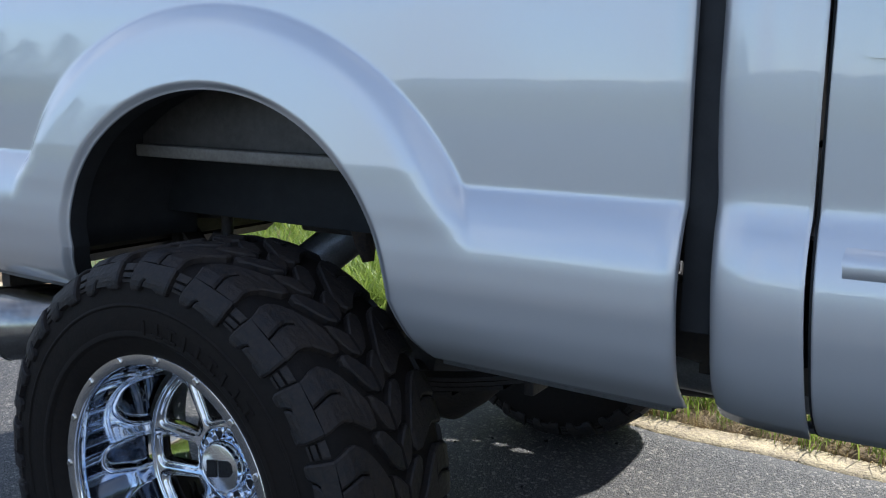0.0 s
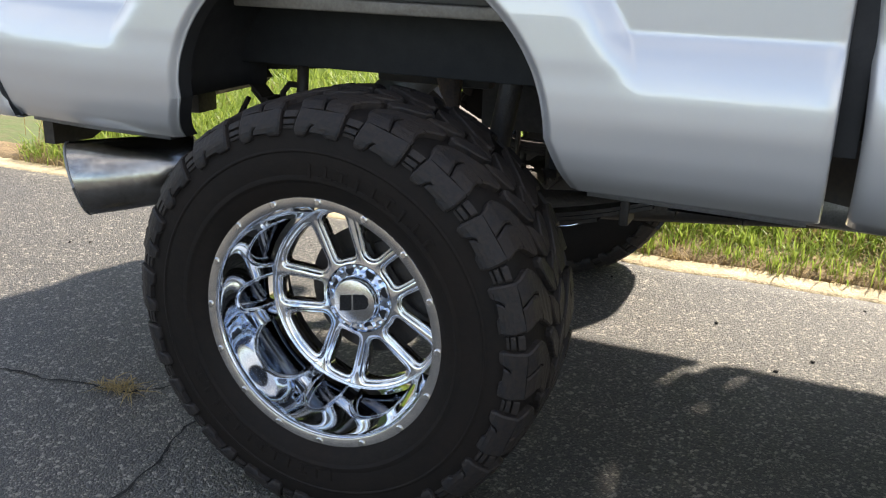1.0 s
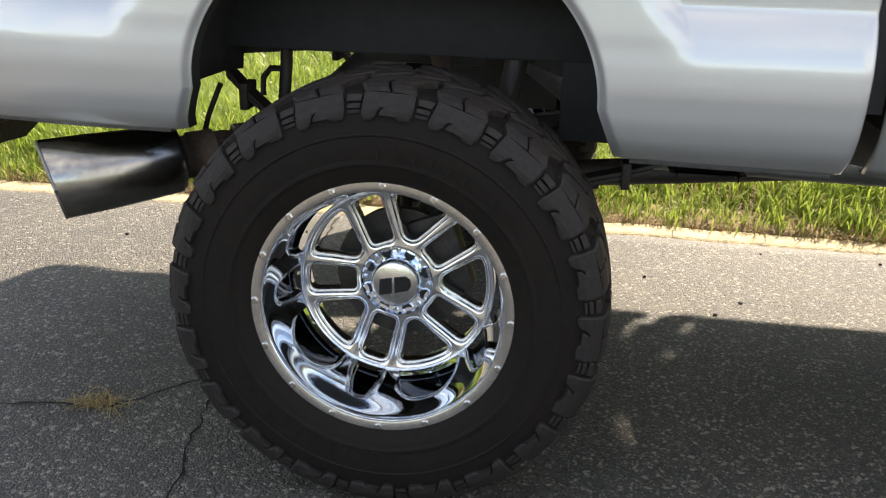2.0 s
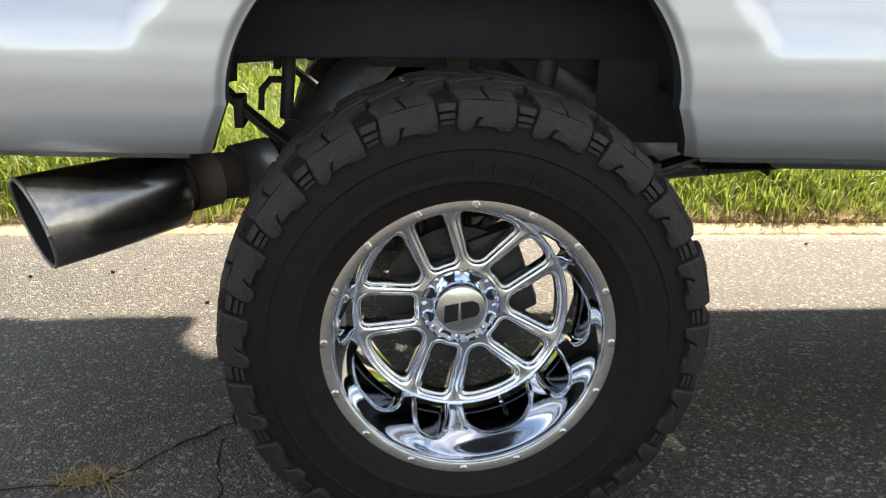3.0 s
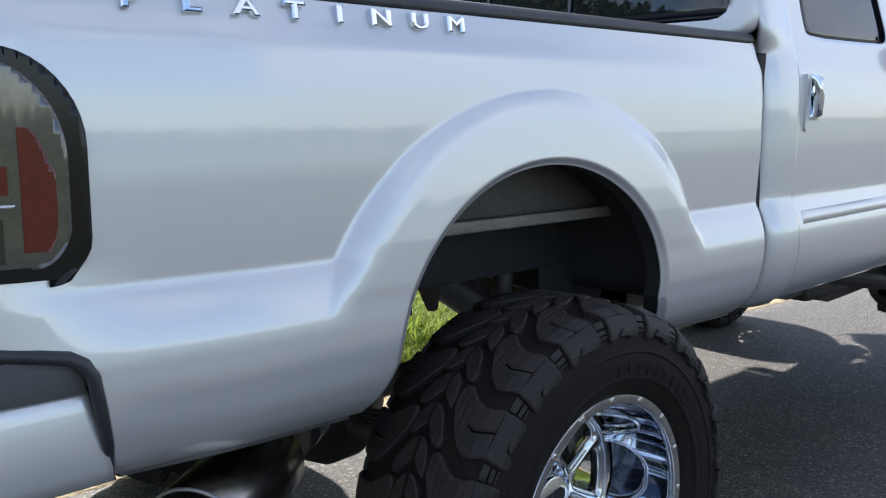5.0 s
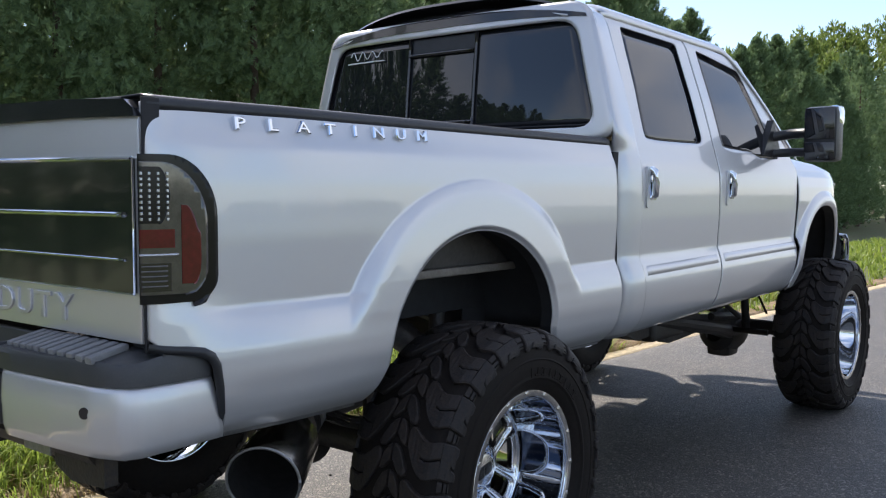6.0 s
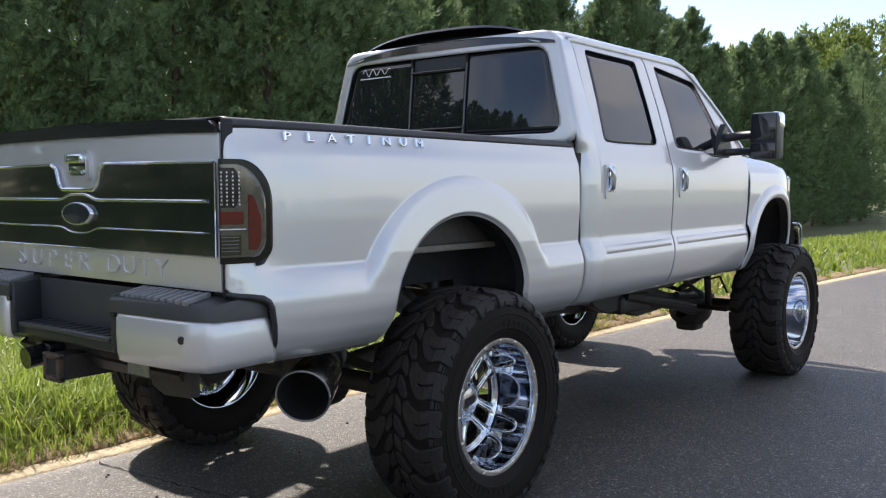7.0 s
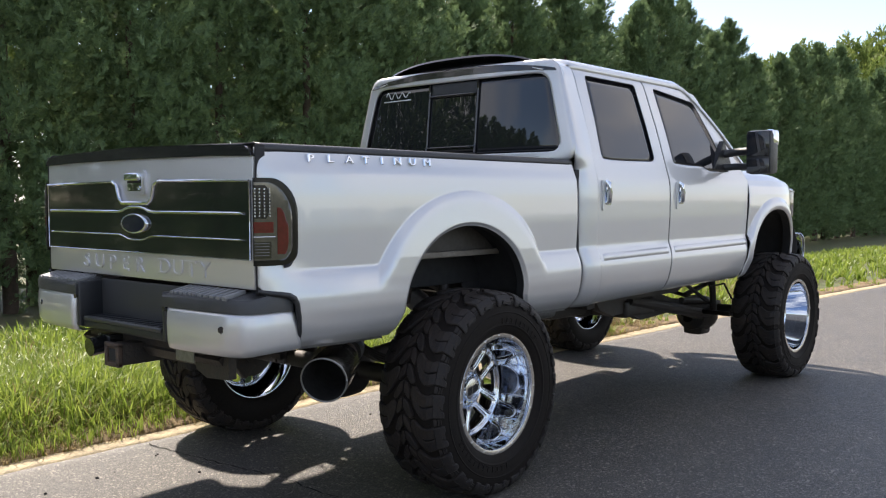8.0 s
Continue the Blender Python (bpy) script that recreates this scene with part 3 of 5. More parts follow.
def build_cab():
    cab = part("cab", join(box(1.10, 3.3, -0.80, 0.80, 0.90, 0.96), box(3.25, 3.32, -0.8, 0.8, 0.9, 1.66)), GAPBLACK, truck, "silver crew cab shell")
    for s, _ in SIDE:
        # rear corner post, between box and rear door
        rows = []
        for z in np.linspace(below(1.1), 2.285, 60):
            k = smooth01((z - 1.63) / 0.09)
            h = half_cab(1.19, z)
            edge = 0.925 - 0.145 * (z - 1.70) / 0.605 - 0.06 * smooth01((z - 2.17) / 0.13)
            x0 = 1.058 - 0.014 * smooth01((z - 0.95) / 0.4)
            xb, yb = x0 + (0.950 + 0.06 * (edge / 0.9) ** 3 + 0.05 * smooth01((z - 1.7) / 0.7) - x0) * k, h - 0.05 + (edge - h + 0.05) * k
            q = [(math.pi / 2) * t for t in np.linspace(0, 1, 12)]
            xe = 1.194 + 0.013 * (1 - smooth01((z - below(1.1)) / 0.33))
            rows.append([(xb + 0.05, s * (yb - 0.022), z), (xb + 0.02, s * (yb - 0.016), z)] + [(xb + (xe - 0.008 - xb) * (1 - math.cos(t)) ** 1.2, s * (yb + (h - yb) * math.sin(t) + 0.014 * k * math.sin(2 * t)), z) for t in q] + [(xe, s * h, z)])
        part("corner_post", grid(rows, flip=s < 0), PAINT, cab, "rounded silver cab corner", solid=0.006)
        # added black block: stands for the shade in the open gap
        part("gap_shade", box(1.000, 1.048, min(s * 0.80, s * 0.925), max(s * 0.80, s * 0.925), 0.965, 1.64, 0.002), GAPBLACK, cab, "black filler in place of the shade between box and cab")
        # rear door and front door, each with its window, handle and moulding
        for k in range(2):
            if k == 0:
                outer = [(1.213, below(1.1)), (2.082, below(2.0)), (2.120, 1.16), (2.120, 1.64), (2.072, 2.285), (1.212, 2.290), (1.197, 1.64), (1.198, 1.16)]
                inner = [(1.45, 1.706), (1.75, 1.708), (1.95, 1.712), (1.988, 1.735), (1.952, 2.232), (1.330, 2.236), (1.306, 1.765), (1.308, 1.712)]
                hx, m0, m1 = 1.282, 1.222, 2.095
            else:
                outer = [(2.094, below(2.0)), (3.305, below(3.1)), (3.408, 1.16), (3.428, 1.62), (2.84, 2.245), (2.084, 2.284), (2.131, 1.64), (2.131, 1.16)]
                inner = [(2.42, 1.700), (2.68, 1.696), (2.79, 1.665), (3.13, 1.665), (2.79, 2.175), (2.20, 2.232), (2.236, 1.755), (2.24, 1.708)]
                hx, m0, m1 = 2.248, 2.15, 3.385
            mx, mz = sum(p[0] for p in outer) / 8, sum(p[1] for p in outer) / 8
            outer = [(x - math.copysign(0.004, x - mx), z - math.copysign(0.003, z - mz)) for x, z in outer]
            o, w = rounded(outer, 0.012, 4, 16), rounded(inner, 0.03, 4, 16)
            door = part("door", ring_patch(w, o, 44, half_cab, s, True, 1.0, 0.006), PAINT, cab, "silver truck door with tinted window")
            gap = [(x, z) for x, z in o]
            c = np.mean(np.array(gap), axis=0)
            big = [(c[0] + (x - c[0]) * 1.010, c[1] + (z - c[1]) * 1.006) for x, z in gap]
            part("door_seal", ring_patch(gap, big, 2, lambda x, z: half_cab(x, z) - 0.005, s, True), GAPBLACK, door)
            win = part("window_glass", fill(w, half_cab, s, -0.010), TINT, door, "dark tinted side window", solid=0.004)
            c = np.mean(np.array(w), axis=0)
            small = [(c[0] + (x - c[0]) * 0.994, c[1] + (z - c[1]) * 0.993) for x, z in w]
            part("window_seal", ring_patch(small, w, 2, lambda x, z: half_cab(x, z) - 0.004, s, True), PLASTIC, door, "black rubber window seal", solid=0.004)
            part("door_handle", prism(rounded([(hx - 0.040, 1.395), (hx + 0.080, 1.395), (hx + 0.075, 1.582), (hx - 0.040, 1.582)], 0.016, 5, 2), s * (half_cab(hx, 1.50) - 0.01), s * (half_cab(hx, 1.50) + 0.008), "y"), PAINT, door, "silver handle surround", smooth=2)
            hy = half_cab(hx, 1.50)
            part("handle_cup", prism(rounded([(hx - 0.015, 1.430), (hx + 0.056, 1.430), (hx + 0.052, 1.565), (hx - 0.015, 1.565)], 0.014, 5, 2), s * (hy - 0.008), s * (hy + 0.0095), "y"), CHROME, door, "bright cup behind the handle", smooth=2)
            y = s * (hy + 0.024)
            part("handle_grip", tube([(hx + 0.004, s * (hy + 0.004), 1.572), (hx + 0.004, y, 1.560), (hx + 0.006, y + s * 0.003, 1.51), (hx + 0.006, y, 1.452), (hx + 0.006, s * (hy + 0.004), 1.442)], [0.016, 0.018, 0.018, 0.017, 0.014], 12), CHROME, door, "upright chrome door handle")
            rows = []
            for d, zz in ((-0.004, 0.004), (0.0006, 0.006), (0.0018, 0.028), (0.0006, 0.048), (-0.004, 0.050)):
                rows.append([(x, s * (half_cab(x, 1.085 + zz) + d - 0.008 * (1 - smooth01(min(x - m0, m1 - x) / 0.02))), 1.085 + zz + 0.018 * (x - 1.2) / 2) for x in np.linspace(m0, m1, 40)])
            part("side_moulding", grid(rows, flip=s > 0), PAINT, door, "slim body-colour side moulding", solid=0.004)
        # sill seam under the doors
        rows = [[(x, s * (half_cab(x, below(x)) - dy), below(x) - dz) for x in np.linspace(1.06, 3.30, 60)] for dy, dz in ((0.020, -0.004), (0.022, 0.005), (0.07, 0.006), (0.07, 0.0))]
        part("sill_seam", grid(rows), ALUM, cab)
        # roof rail and front pillar
        rows = []
        for x in np.linspace(1.05, 3.46, 60):
            z0 = 2.275 if x < 2.62 else 2.275 - (x - 2.62) ** 1.25 * 0.74
            y0 = half_cab(x, min(z0, 2.3)) - 0.05 * (1 - smooth01((x - 1.02) / 0.22))
            z0 -= 0.045 * (1 - smooth01((x - 1.02) / 0.22))
            rows.append([(x, s * (y0 + 0.004), z0 - 0.014), (x, s * (y0 - 0.006), z0 + 0.018), (x, s * (y0 - 0.04), z0 + 0.04), (x, s * (y0 - 0.11), z0 + 0.055)])
        part("roof_rail", grid(rows, flip=s > 0), PAINT, cab, solid=0.01)
        # mirror
        part_m = part("door_mirror", join(box(2.985, 3.135, min(s * 1.115, s * 1.31), max(s * 1.115, s * 1.31), 1.645, 1.965, 0.035)), PLASTIC, truck, "tall black tow mirror with chrome cap", smooth=2)
        part("mirror_glass", box(2.979, 2.987, min(s * 1.130, s * 1.295), max(s * 1.130, s * 1.295), 1.775, 1.955, 0.004), TINT, part_m, "upper mirror glass")
        part("spot_glass", box(2.979, 2.987, min(s * 1.130, s * 1.295), max(s * 1.130, s * 1.295), 1.655, 1.757, 0.004), TINT, part_m, "lower mirror glass")
        part("chrome_cap", box(3.01, 3.14, min(s * 1.235, s * 1.314), max(s * 1.235, s * 1.314), 1.85, 1.970, 0.03), CHROME, part_m, "chrome mirror cap", smooth=2)
        part("mirror_arm", join(tube([(3.07, s * 0.90, 1.80), (3.07, s * 1.03, 1.815), (3.065, s * 1.16, 1.82)], 0.03, 10), tube([(3.07, s * 0.90, 1.70), (3.07, s * 1.03, 1.705), (3.065, s * 1.16, 1.70)], 0.026, 10)), PLASTIC, part_m)
        part("mirror_sail", prism([(2.88, 1.685), (3.19, 1.665), (3.17, 1.74), (3.05, 1.90)], s * 0.885, s * 0.925, "y"), PLASTIC, part_m, smooth=2)
        # fender
        inner = arch(3.985, 0.98, 0.50, 0.4, lambda q: 0.87, 0.85, 121)
        outer = polyline([(4.68, 1.12), (4.70, 1.44), (4.50, 1.57), (3.98, 1.650), (3.60, 1.68), (3.440, 1.66), (3.420, 1.16), (3.322, 0.852)], [18, 12, 24, 18, 8, 26, 14])
        inner[0:1] = [(4.51, 1.0)]
        fen = part("front_fender", ring_patch(inner, outer, 40, half_fender, s, False), PAINT, truck, "silver front fender with flared arch", solid=0.01)
        rows = [[(x, s * (half_fender(x, z) - d), z) for x, z in inner] for d in (0.004, 0.03, 0.06)]
        part("arch_flange", grid(rows, flip=s > 0), GAPBLACK, fen)
        hous = []
        for t in np.linspace(0, 1, 26):
            a = math.pi * t
            hous.append([(3.99 + 0.58 * math.cos(a) * w, s * y, 0.95 + 0.46 * math.sin(a) * w) for y, w in ((0.94, 1.0), (0.80, 1.0), (0.5, 0.98), (0.45, 0.92))])
        part("wheel_housing", grid(hous), GAPBLACK, truck, "black front wheel housing", solid=0.006)
        part("marker_lamp", fill(rounded([(4.53, 1.38), (4.63, 1.38), (4.61, 1.50), (4.52, 1.545)], 0.02, 4, 3), half_fender, s, 0.004), AMBER, fen, "amber side marker of the headlamp", solid=0.004)
        part("head_lamp", box(4.50, 4.76, min(s * 0.56, s * 0.84), max(s * 0.56, s * 0.84), 1.28, 1.56, 0.04), CLEARLENS, truck, "clear head lamp")
    # roof, rear wall with its curved window, windscreen and bonnet
    rows = []
    for x in np.linspace(1.0, 2.82, 24):
        zc = 2.345 - 0.05 * smooth01((1.15 - x) / 0.15) - 0.06 * smooth01((x - 2.47) / 0.35)
        rows.append([(x, y, zc - 0.055 * (abs(y) / 0.68) ** 3) for y in np.linspace(-0.69, 0.69, 30)])
    part("roof", grid(rows), PAINT, cab, "silver cab roof", solid=0.01)

    def back(y, z):
        return 0.950 + 0.06 * (abs(y) / 0.9) ** 3 + 0.05 * smooth01((z - 1.7) / 0.7)
    wo = rounded([(-0.925, 1.70), (0.925, 1.70), (0.780, 2.300), (-0.780, 2.300)], 0.09, 5, 26)
    wi = rounded([(-0.842, 1.748), (0.842, 1.748), (0.722, 2.226), (-0.722, 2.226)], 0.09, 5, 26)
    rows = [[(back(y0 + (y1 - y0) * t, z0 + (z1 - z0) * t), y0 + (y1 - y0) * t, z0 + (z1 - z0) * t) for (y0, z0), (y1, z1) in zip(wi, wo)] for t in np.linspace(0, 1, 7)]
    rows.append([(back(y, z) + 0.03, y * 0.985, z) for y, z in wo])
    rear = part("rear_wall", grid(rows, close_v=True, flip=True), PAINT, cab, "silver cab rear wall round the window", solid=0.012)

    def sheet(y0, y1, z0, z1, off, m, name, par, label="", t0=None):
        rr = []
        for z in np.linspace(z0, z1, 10):
            k = (0.842 - 0.120 * (z - 1.748) / 0.478) / 0.842
            rr.append([(back(y * k if abs(y) > 0.3 else y, z) + off, y * k if abs(y) > 0.3 else y, z) for y in np.linspace(y0, y1, 24)])
        return part(name, grid(rr, flip=True), m, par, label, solid=0.004)
    sheet(-0.862, 0.862, 1.738, 2.240, 0.008, TINT, "rear_window", rear, "dark tinted sliding rear window")
    for y in (-0.205, 0.205):
        part("slider_post", tube([(back(y, z) - 0.001, y, z) for z in np.linspace(1.76, 2.225, 8)], 0.009, 8), GLOSSBLACK, rear)
    for z, r in ((2.140, 0.010), (1.80, 0.008)):
        part("slider_frame", tube([(back(y, z) - 0.004, y, z) for y in np.linspace(-0.2, 0.2, 8)], r, 8), GLOSSBLACK, rear, "black frame bar of the sliding pane")
    sheet(-0.20, 0.20, 2.145, 2.222, 0.003, PLASTIC, "slider_header", rear)
    sheet(-0.19, 0.19, 1.797, 1.804, -0.006, ALUM, "slider_sill", rear)
    # white decal: a flourish and a line of small writing
    wave = [(back(y, z) - 0.003, y, z) for y, z in [(0.63 - 0.24 * t, 2.175 + 0.024 * math.sin(t * 21) * (1 - 0.4 * t)) for t in np.linspace(0, 1, 60)]]
    part("window_decal", join(tube(wave, 0.0028, 5), tube([(back(y, 2.138) - 0.003, y, 2.138) for y in np.linspace(0.65, 0.38, 12)], 0.004, 5)), WHITE, rear, "white script decal on the rear window")
    base, wing = [], []
    for y in np.linspace(-0.75, 0.75, 46):
        e = max(1 - (abs(y) / 0.66) ** 2.6, 0.0)
        drop = 0.05 * (abs(y) / 0.69) ** 3
        b = back(y, 2.27) - 0.012
        base.append([(b + 0.03, y * 1.04, 2.252 - 0.4 * drop), (b - 0.006, y * 1.04, 2.260 - 0.4 * drop), (b - 0.002, y * 1.03, 2.300 - 0.8 * drop), (b + 0.025, y, 2.328 - drop), (b + 0.10, y, 2.344 - drop), (b + 0.24, y, 2.354 - drop), (b + 0.27, y, 2.335 - drop)])
        wing.append([(b + 0.10, y * 0.97, 2.338 - drop), (b + 0.01, y * 0.97, 2.338 + 0.034 * e - drop), (b + 0.02, y * 0.97, 2.346 + 0.040 * e - drop), (b + 0.15, y * 0.97, 2.350 + 0.034 * e - drop), (b + 0.29, y * 0.97, 2.352 - drop), (b + 0.30, y * 0.97, 2.34 - drop)])
    spoiler = part("roof_spoiler", grid(base), GLOSSBLACK, truck, "gloss black spoiler above the rear window", smooth=2)
    part("wing", grid(wing), GLOSSBLACK, spoiler, "raised spoiler wing", smooth=2)
    part("windscreen", grid([[(2.79 + 0.69 * t + 0.1 * (1 - (y / 0.7) ** 2), y * (1 + 0.14 * t), 2.27 - 0.6 * t) for y in np.linspace(-0.69, 0.69, 16)] for t in np.linspace(0, 1, 10)]), TINT, cab, "tinted windscreen", solid=0.005)
    rows = []
    for x in np.linspace(3.42, 4.74, 26):
        t = (x - 3.42) / 1.32
        zc = 1.735 - 0.03 * t - 0.11 * smooth01((t - 0.6) / 0.4)
        rows.append([(x, y, zc + 0.03 * math.exp(-((abs(y) - 0.45) / 0.12) ** 2) - 0.075 * (abs(y) / 0.84) ** 4) for y in np.linspace(-0.84, 0.84, 40)])
    part("hood", grid(rows), PAINT, truck, "silver bonnet", solid=0.01)
    part("front_grille", box(4.68, 4.80, -0.56, 0.56, 1.18, 1.58, 0.03), CHROME, truck, "chrome front grille", smooth=2)
    part("front_bumper", grid([[(4.58 + 0.32 * (1 - (abs(y) / 1.0) ** 5) - d, y, z) for y in np.linspace(-0.985, 0.985, 40)] for z, d in ((0.90, 0.06), (0.93, 0.0), (1.02, -0.02), (1.12, 0.0), (1.16, 0.07))]), CHROME, truck, "chrome front bumper", solid=0.01)


# ---- wheels ----
LIP, MID = 1.132, 0.965
ZW = 0.502


def build_wheel(detail):
    """One wheel about its own axis; the outer side faces -y. The lip lies at y = -0.167."""
    L = -(LIP - MID)
    rim_prof = [(0.165, 0.292), (0.168, 0.300), (0.160, 0.303), (0.15, 0.296), (0.12, 0.287), (0.02, 0.283), (-0.06, 0.283), (-0.12, 0.287), (L + 0.012, 0.288),
                (L + 0.004, 0.3035), (L - 0.002, 0.3045), (L - 0.003, 0.302), (L - 0.001, 0.280), (L + 0.003, 0.2775), (L + 0.012, 0.2760), (L + 0.0125, 0.2795), (L + 0.05, 0.2850), (L + 0.10, 0.2840), (L + 0.14, 0.2800), (0.02, 0.278), (0.06, 0.278), (0.12, 0.28), (0.165, 0.290)]
    wheel = part("wheel", lathe(rim_prof, 112), CHROME, None, "chrome wheel with a deep lip and a mud tyre")
    part("outer_lip", lathe([(L - 0.0015, 0.2785), (L - 0.0050, 0.2795), (L - 0.0058, 0.281), (L - 0.0058, 0.3005), (L - 0.003, 0.303)], 112), BRUSHED, wheel, "polished rim lip", smooth=2)
    bolt = lathe([(0.0, 0.0085), (-0.003, 0.0085), (-0.0045, 0.006), (-0.0045, 0.0)], 10)
    for k in range(16):
        a = 2 * math.pi * k / 16 - 0.023
        b = part("rim_bolt", move(bolt, pose(0.2925 * math.sin(a), L - 0.005, 0.2925 * math.cos(a))), BRUSHED, wheel, smooth=2) if k == 0 else new("rim_bolt", first)
        if k == 0:
            first = lathe([(0.0, 0.0085), (-0.003, 0.0085), (-0.0045, 0.006), (-0.0045, 0.0)], 10)
            me = bpy.data.meshes.new("rim_bolt")
            me.from_pydata(first[0], [], first[1])
            me.materials.append(BRUSHED)
            first = me
            b.data = me
        b.parent = wheel
        b.matrix_local = pose(0.2925 * math.sin(a), L - 0.005, 0.2925 * math.cos(a))

    # face: ten windows, five broad and five narrow, and a pocket in the barrel beyond each

    def grow(quad, d):
        c = np.mean(np.array(quad), axis=0)
        edges = []
        for i in range(4):
            p, q = np.array(quad[i]), np.array(quad[(i + 1) % 4])
            n = np.array([q[1] - p[1], p[0] - q[0]])
            n = n / np.linalg.norm(n)
            if np.dot(n, p - c) < 0:
                n = -n
            edges.append((p + n * d, q - p))
        out = []
        for i in range(4):
            (p, u), (q, w) = edges[i - 1], edges[i]
            t = np.cross(q - p, w) / np.cross(u, w)
            out.append(tuple(p + u * t))
        return out

    def cell(quad, sides, loops, place, r, last):
        n, seg = 9, 7
        rows = [[place(p, dep) for p in rounded(grow(quad, d), r + d, seg, n)] for d, dep in loops]
        edge = [s(t) for s in sides for t in np.linspace(0, 1, n + seg + 1)[:-1]]
        k = len(edge)
        mid_row = [(0.5 * (np.array(p) + np.array(edge[(i - seg // 2) % k]))) for i, p in enumerate(rounded(grow(quad, loops[-1][0]), r + loops[-1][0], seg, n))]
        rows.append([place(p, last * 0.7) for p in mid_row])
        rows.append([place(edge[(i - seg // 2) % k], last) for i in range(k)])
        return grid(rows, close_v=True)

    def arm(q):
        # half the narrow cell's width
        return 0.037 + 0.046 * q

    def far(q):
        return q * math.sin(math.pi / 5 - math.asin(arm(q) / q))

    def sides_of(fn, q0, q1):
        return [lambda t: (fn(q0) * (2 * t - 1), q0), lambda t: (fn(q0 + (q1 - q0) * t), q0 + (q1 - q0) * t), lambda t: (fn(q1) * (1 - 2 * t), q1), lambda t: (-fn(q1 + (q0 - q1) * t), q1 + (q0 - q1) * t)]

    def on_face(p, dep):
        a = math.asin(max(-1, min(1, p[0] / p[1])))
        d = L + float(np.interp(p[1], [0.09, 0.12, 0.20, 0.233], [0.188, 0.188, 0.186, 0.182])) + dep
        return (p[1] * math.sin(a), d, p[1] * math.cos(a))

    bead = ((0.0, 0.034), (0.0, 0.0135), (0.0015, 0.0085), (0.0042, 0.0056), (0.0060, 0.0066), (0.0074, 0.0058), (0.0088, 0.0010), (0.0110, 0.0))
    faces = [cell([(-0.0265, 0.104), (0.0265, 0.104), (0.0325, 0.219), (-0.0325, 0.219)], sides_of(arm, 0.089, 0.233), bead, on_face, 0.016, -0.0010),
             cell([(-0.0120, 0.113), (0.0120, 0.113), (0.0660, 0.217), (-0.0660, 0.217)], sides_of(far, 0.089, 0.233), bead, on_face, 0.017, -0.0010)]
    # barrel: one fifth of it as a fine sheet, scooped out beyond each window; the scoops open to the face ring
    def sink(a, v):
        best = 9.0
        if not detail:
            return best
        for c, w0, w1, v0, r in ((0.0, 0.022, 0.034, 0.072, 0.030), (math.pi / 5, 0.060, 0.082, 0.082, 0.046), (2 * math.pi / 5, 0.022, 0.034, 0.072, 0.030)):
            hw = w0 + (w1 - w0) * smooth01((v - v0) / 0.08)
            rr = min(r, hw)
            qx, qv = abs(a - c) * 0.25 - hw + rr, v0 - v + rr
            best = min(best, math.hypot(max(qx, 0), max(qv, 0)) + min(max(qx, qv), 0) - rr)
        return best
    na, nv = (168, 66) if detail else (84, 34)
    av = [radians(-18 + 72 * i / na) for i in range(na + 1)]
    dv = [0.010 + 0.170 * j / nv for j in range(nv + 1)]
    sd = [[sink(a, v) for a in av] for v in dv]
    skin = []
    for j, v in enumerate(dv):
        row = []
        for i, a in enumerate(av):
            d = sd[j][i]
            r = 0.2765 - 0.0385 * ((v - 0.010) / 0.170) ** 1.25 + 0.016 * smooth01(0.35 - d / 0.012) - 0.0022 * math.exp(-((d - 0.006) / 0.0035) ** 2)
            row.append((r * math.sin(a), L + v, r * math.cos(a)))
        skin.append(row)
    v, f = grid(skin)
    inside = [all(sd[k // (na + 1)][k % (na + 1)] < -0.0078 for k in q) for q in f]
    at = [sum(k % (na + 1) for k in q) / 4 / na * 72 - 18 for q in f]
    # scoop floors get the darkened chrome: their shade is coloured in
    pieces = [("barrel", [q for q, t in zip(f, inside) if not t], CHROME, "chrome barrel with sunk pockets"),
              ("pocket_floor", [q for q, t, g in zip(f, inside, at) if t and g < 15], SHADECHROME, "chrome floor of a barrel scoop, its shade put into the colour"),
              ("pocket_floor", [q for q, t, g in zip(f, inside, at) if t and g >= 15], SHADECHROME, "chrome floor of a barrel scoop, its shade put into the colour")]
    for nm, qs, m, lab in pieces:
        if not qs:
            continue
        ids = sorted({k for q in qs for k in q})
        back = {k: i for i, k in enumerate(ids)}
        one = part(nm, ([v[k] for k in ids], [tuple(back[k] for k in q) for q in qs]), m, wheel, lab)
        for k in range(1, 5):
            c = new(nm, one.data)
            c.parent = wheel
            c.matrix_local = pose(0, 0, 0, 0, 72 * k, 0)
    for geo, half, lab in ((faces[0], 0, "chrome frame of a narrow window"), (faces[1], 36, "chrome frame of a broad window")):
        one = part("spoke_frame", geo, FACE, wheel, lab)
        one.matrix_local = pose(0, 0, 0, 0, half, 0)
        for k in range(1, 5):
            c = new("spoke_frame", one.data)
            c.parent = wheel
            c.matrix_local = pose(0, 0, 0, 0, half + 72 * k, 0)
    part("face_ring", lathe([(L + 0.1825, 0.2315), (L + 0.1790, 0.2325), (L + 0.1785, 0.2338), (L + 0.1805, 0.2350), (L + 0.1765, 0.2362), (L + 0.1755, 0.2380), (L + 0.1775, 0.2395), (L + 0.1850, 0.2400), (L + 0.21, 0.2395)], 144), CHROME, wheel, "thin double ring round the face")
    D = L + 0.192
    part("hub_face", lathe([(D + 0.03, 0.0895), (D - 0.003, 0.0893), (D - 0.006, 0.0875), (D + 0.001, 0.0845), (D + 0.0045, 0.064), (D + 0.02, 0.06)], 64), CHROME, wheel, smooth=2)
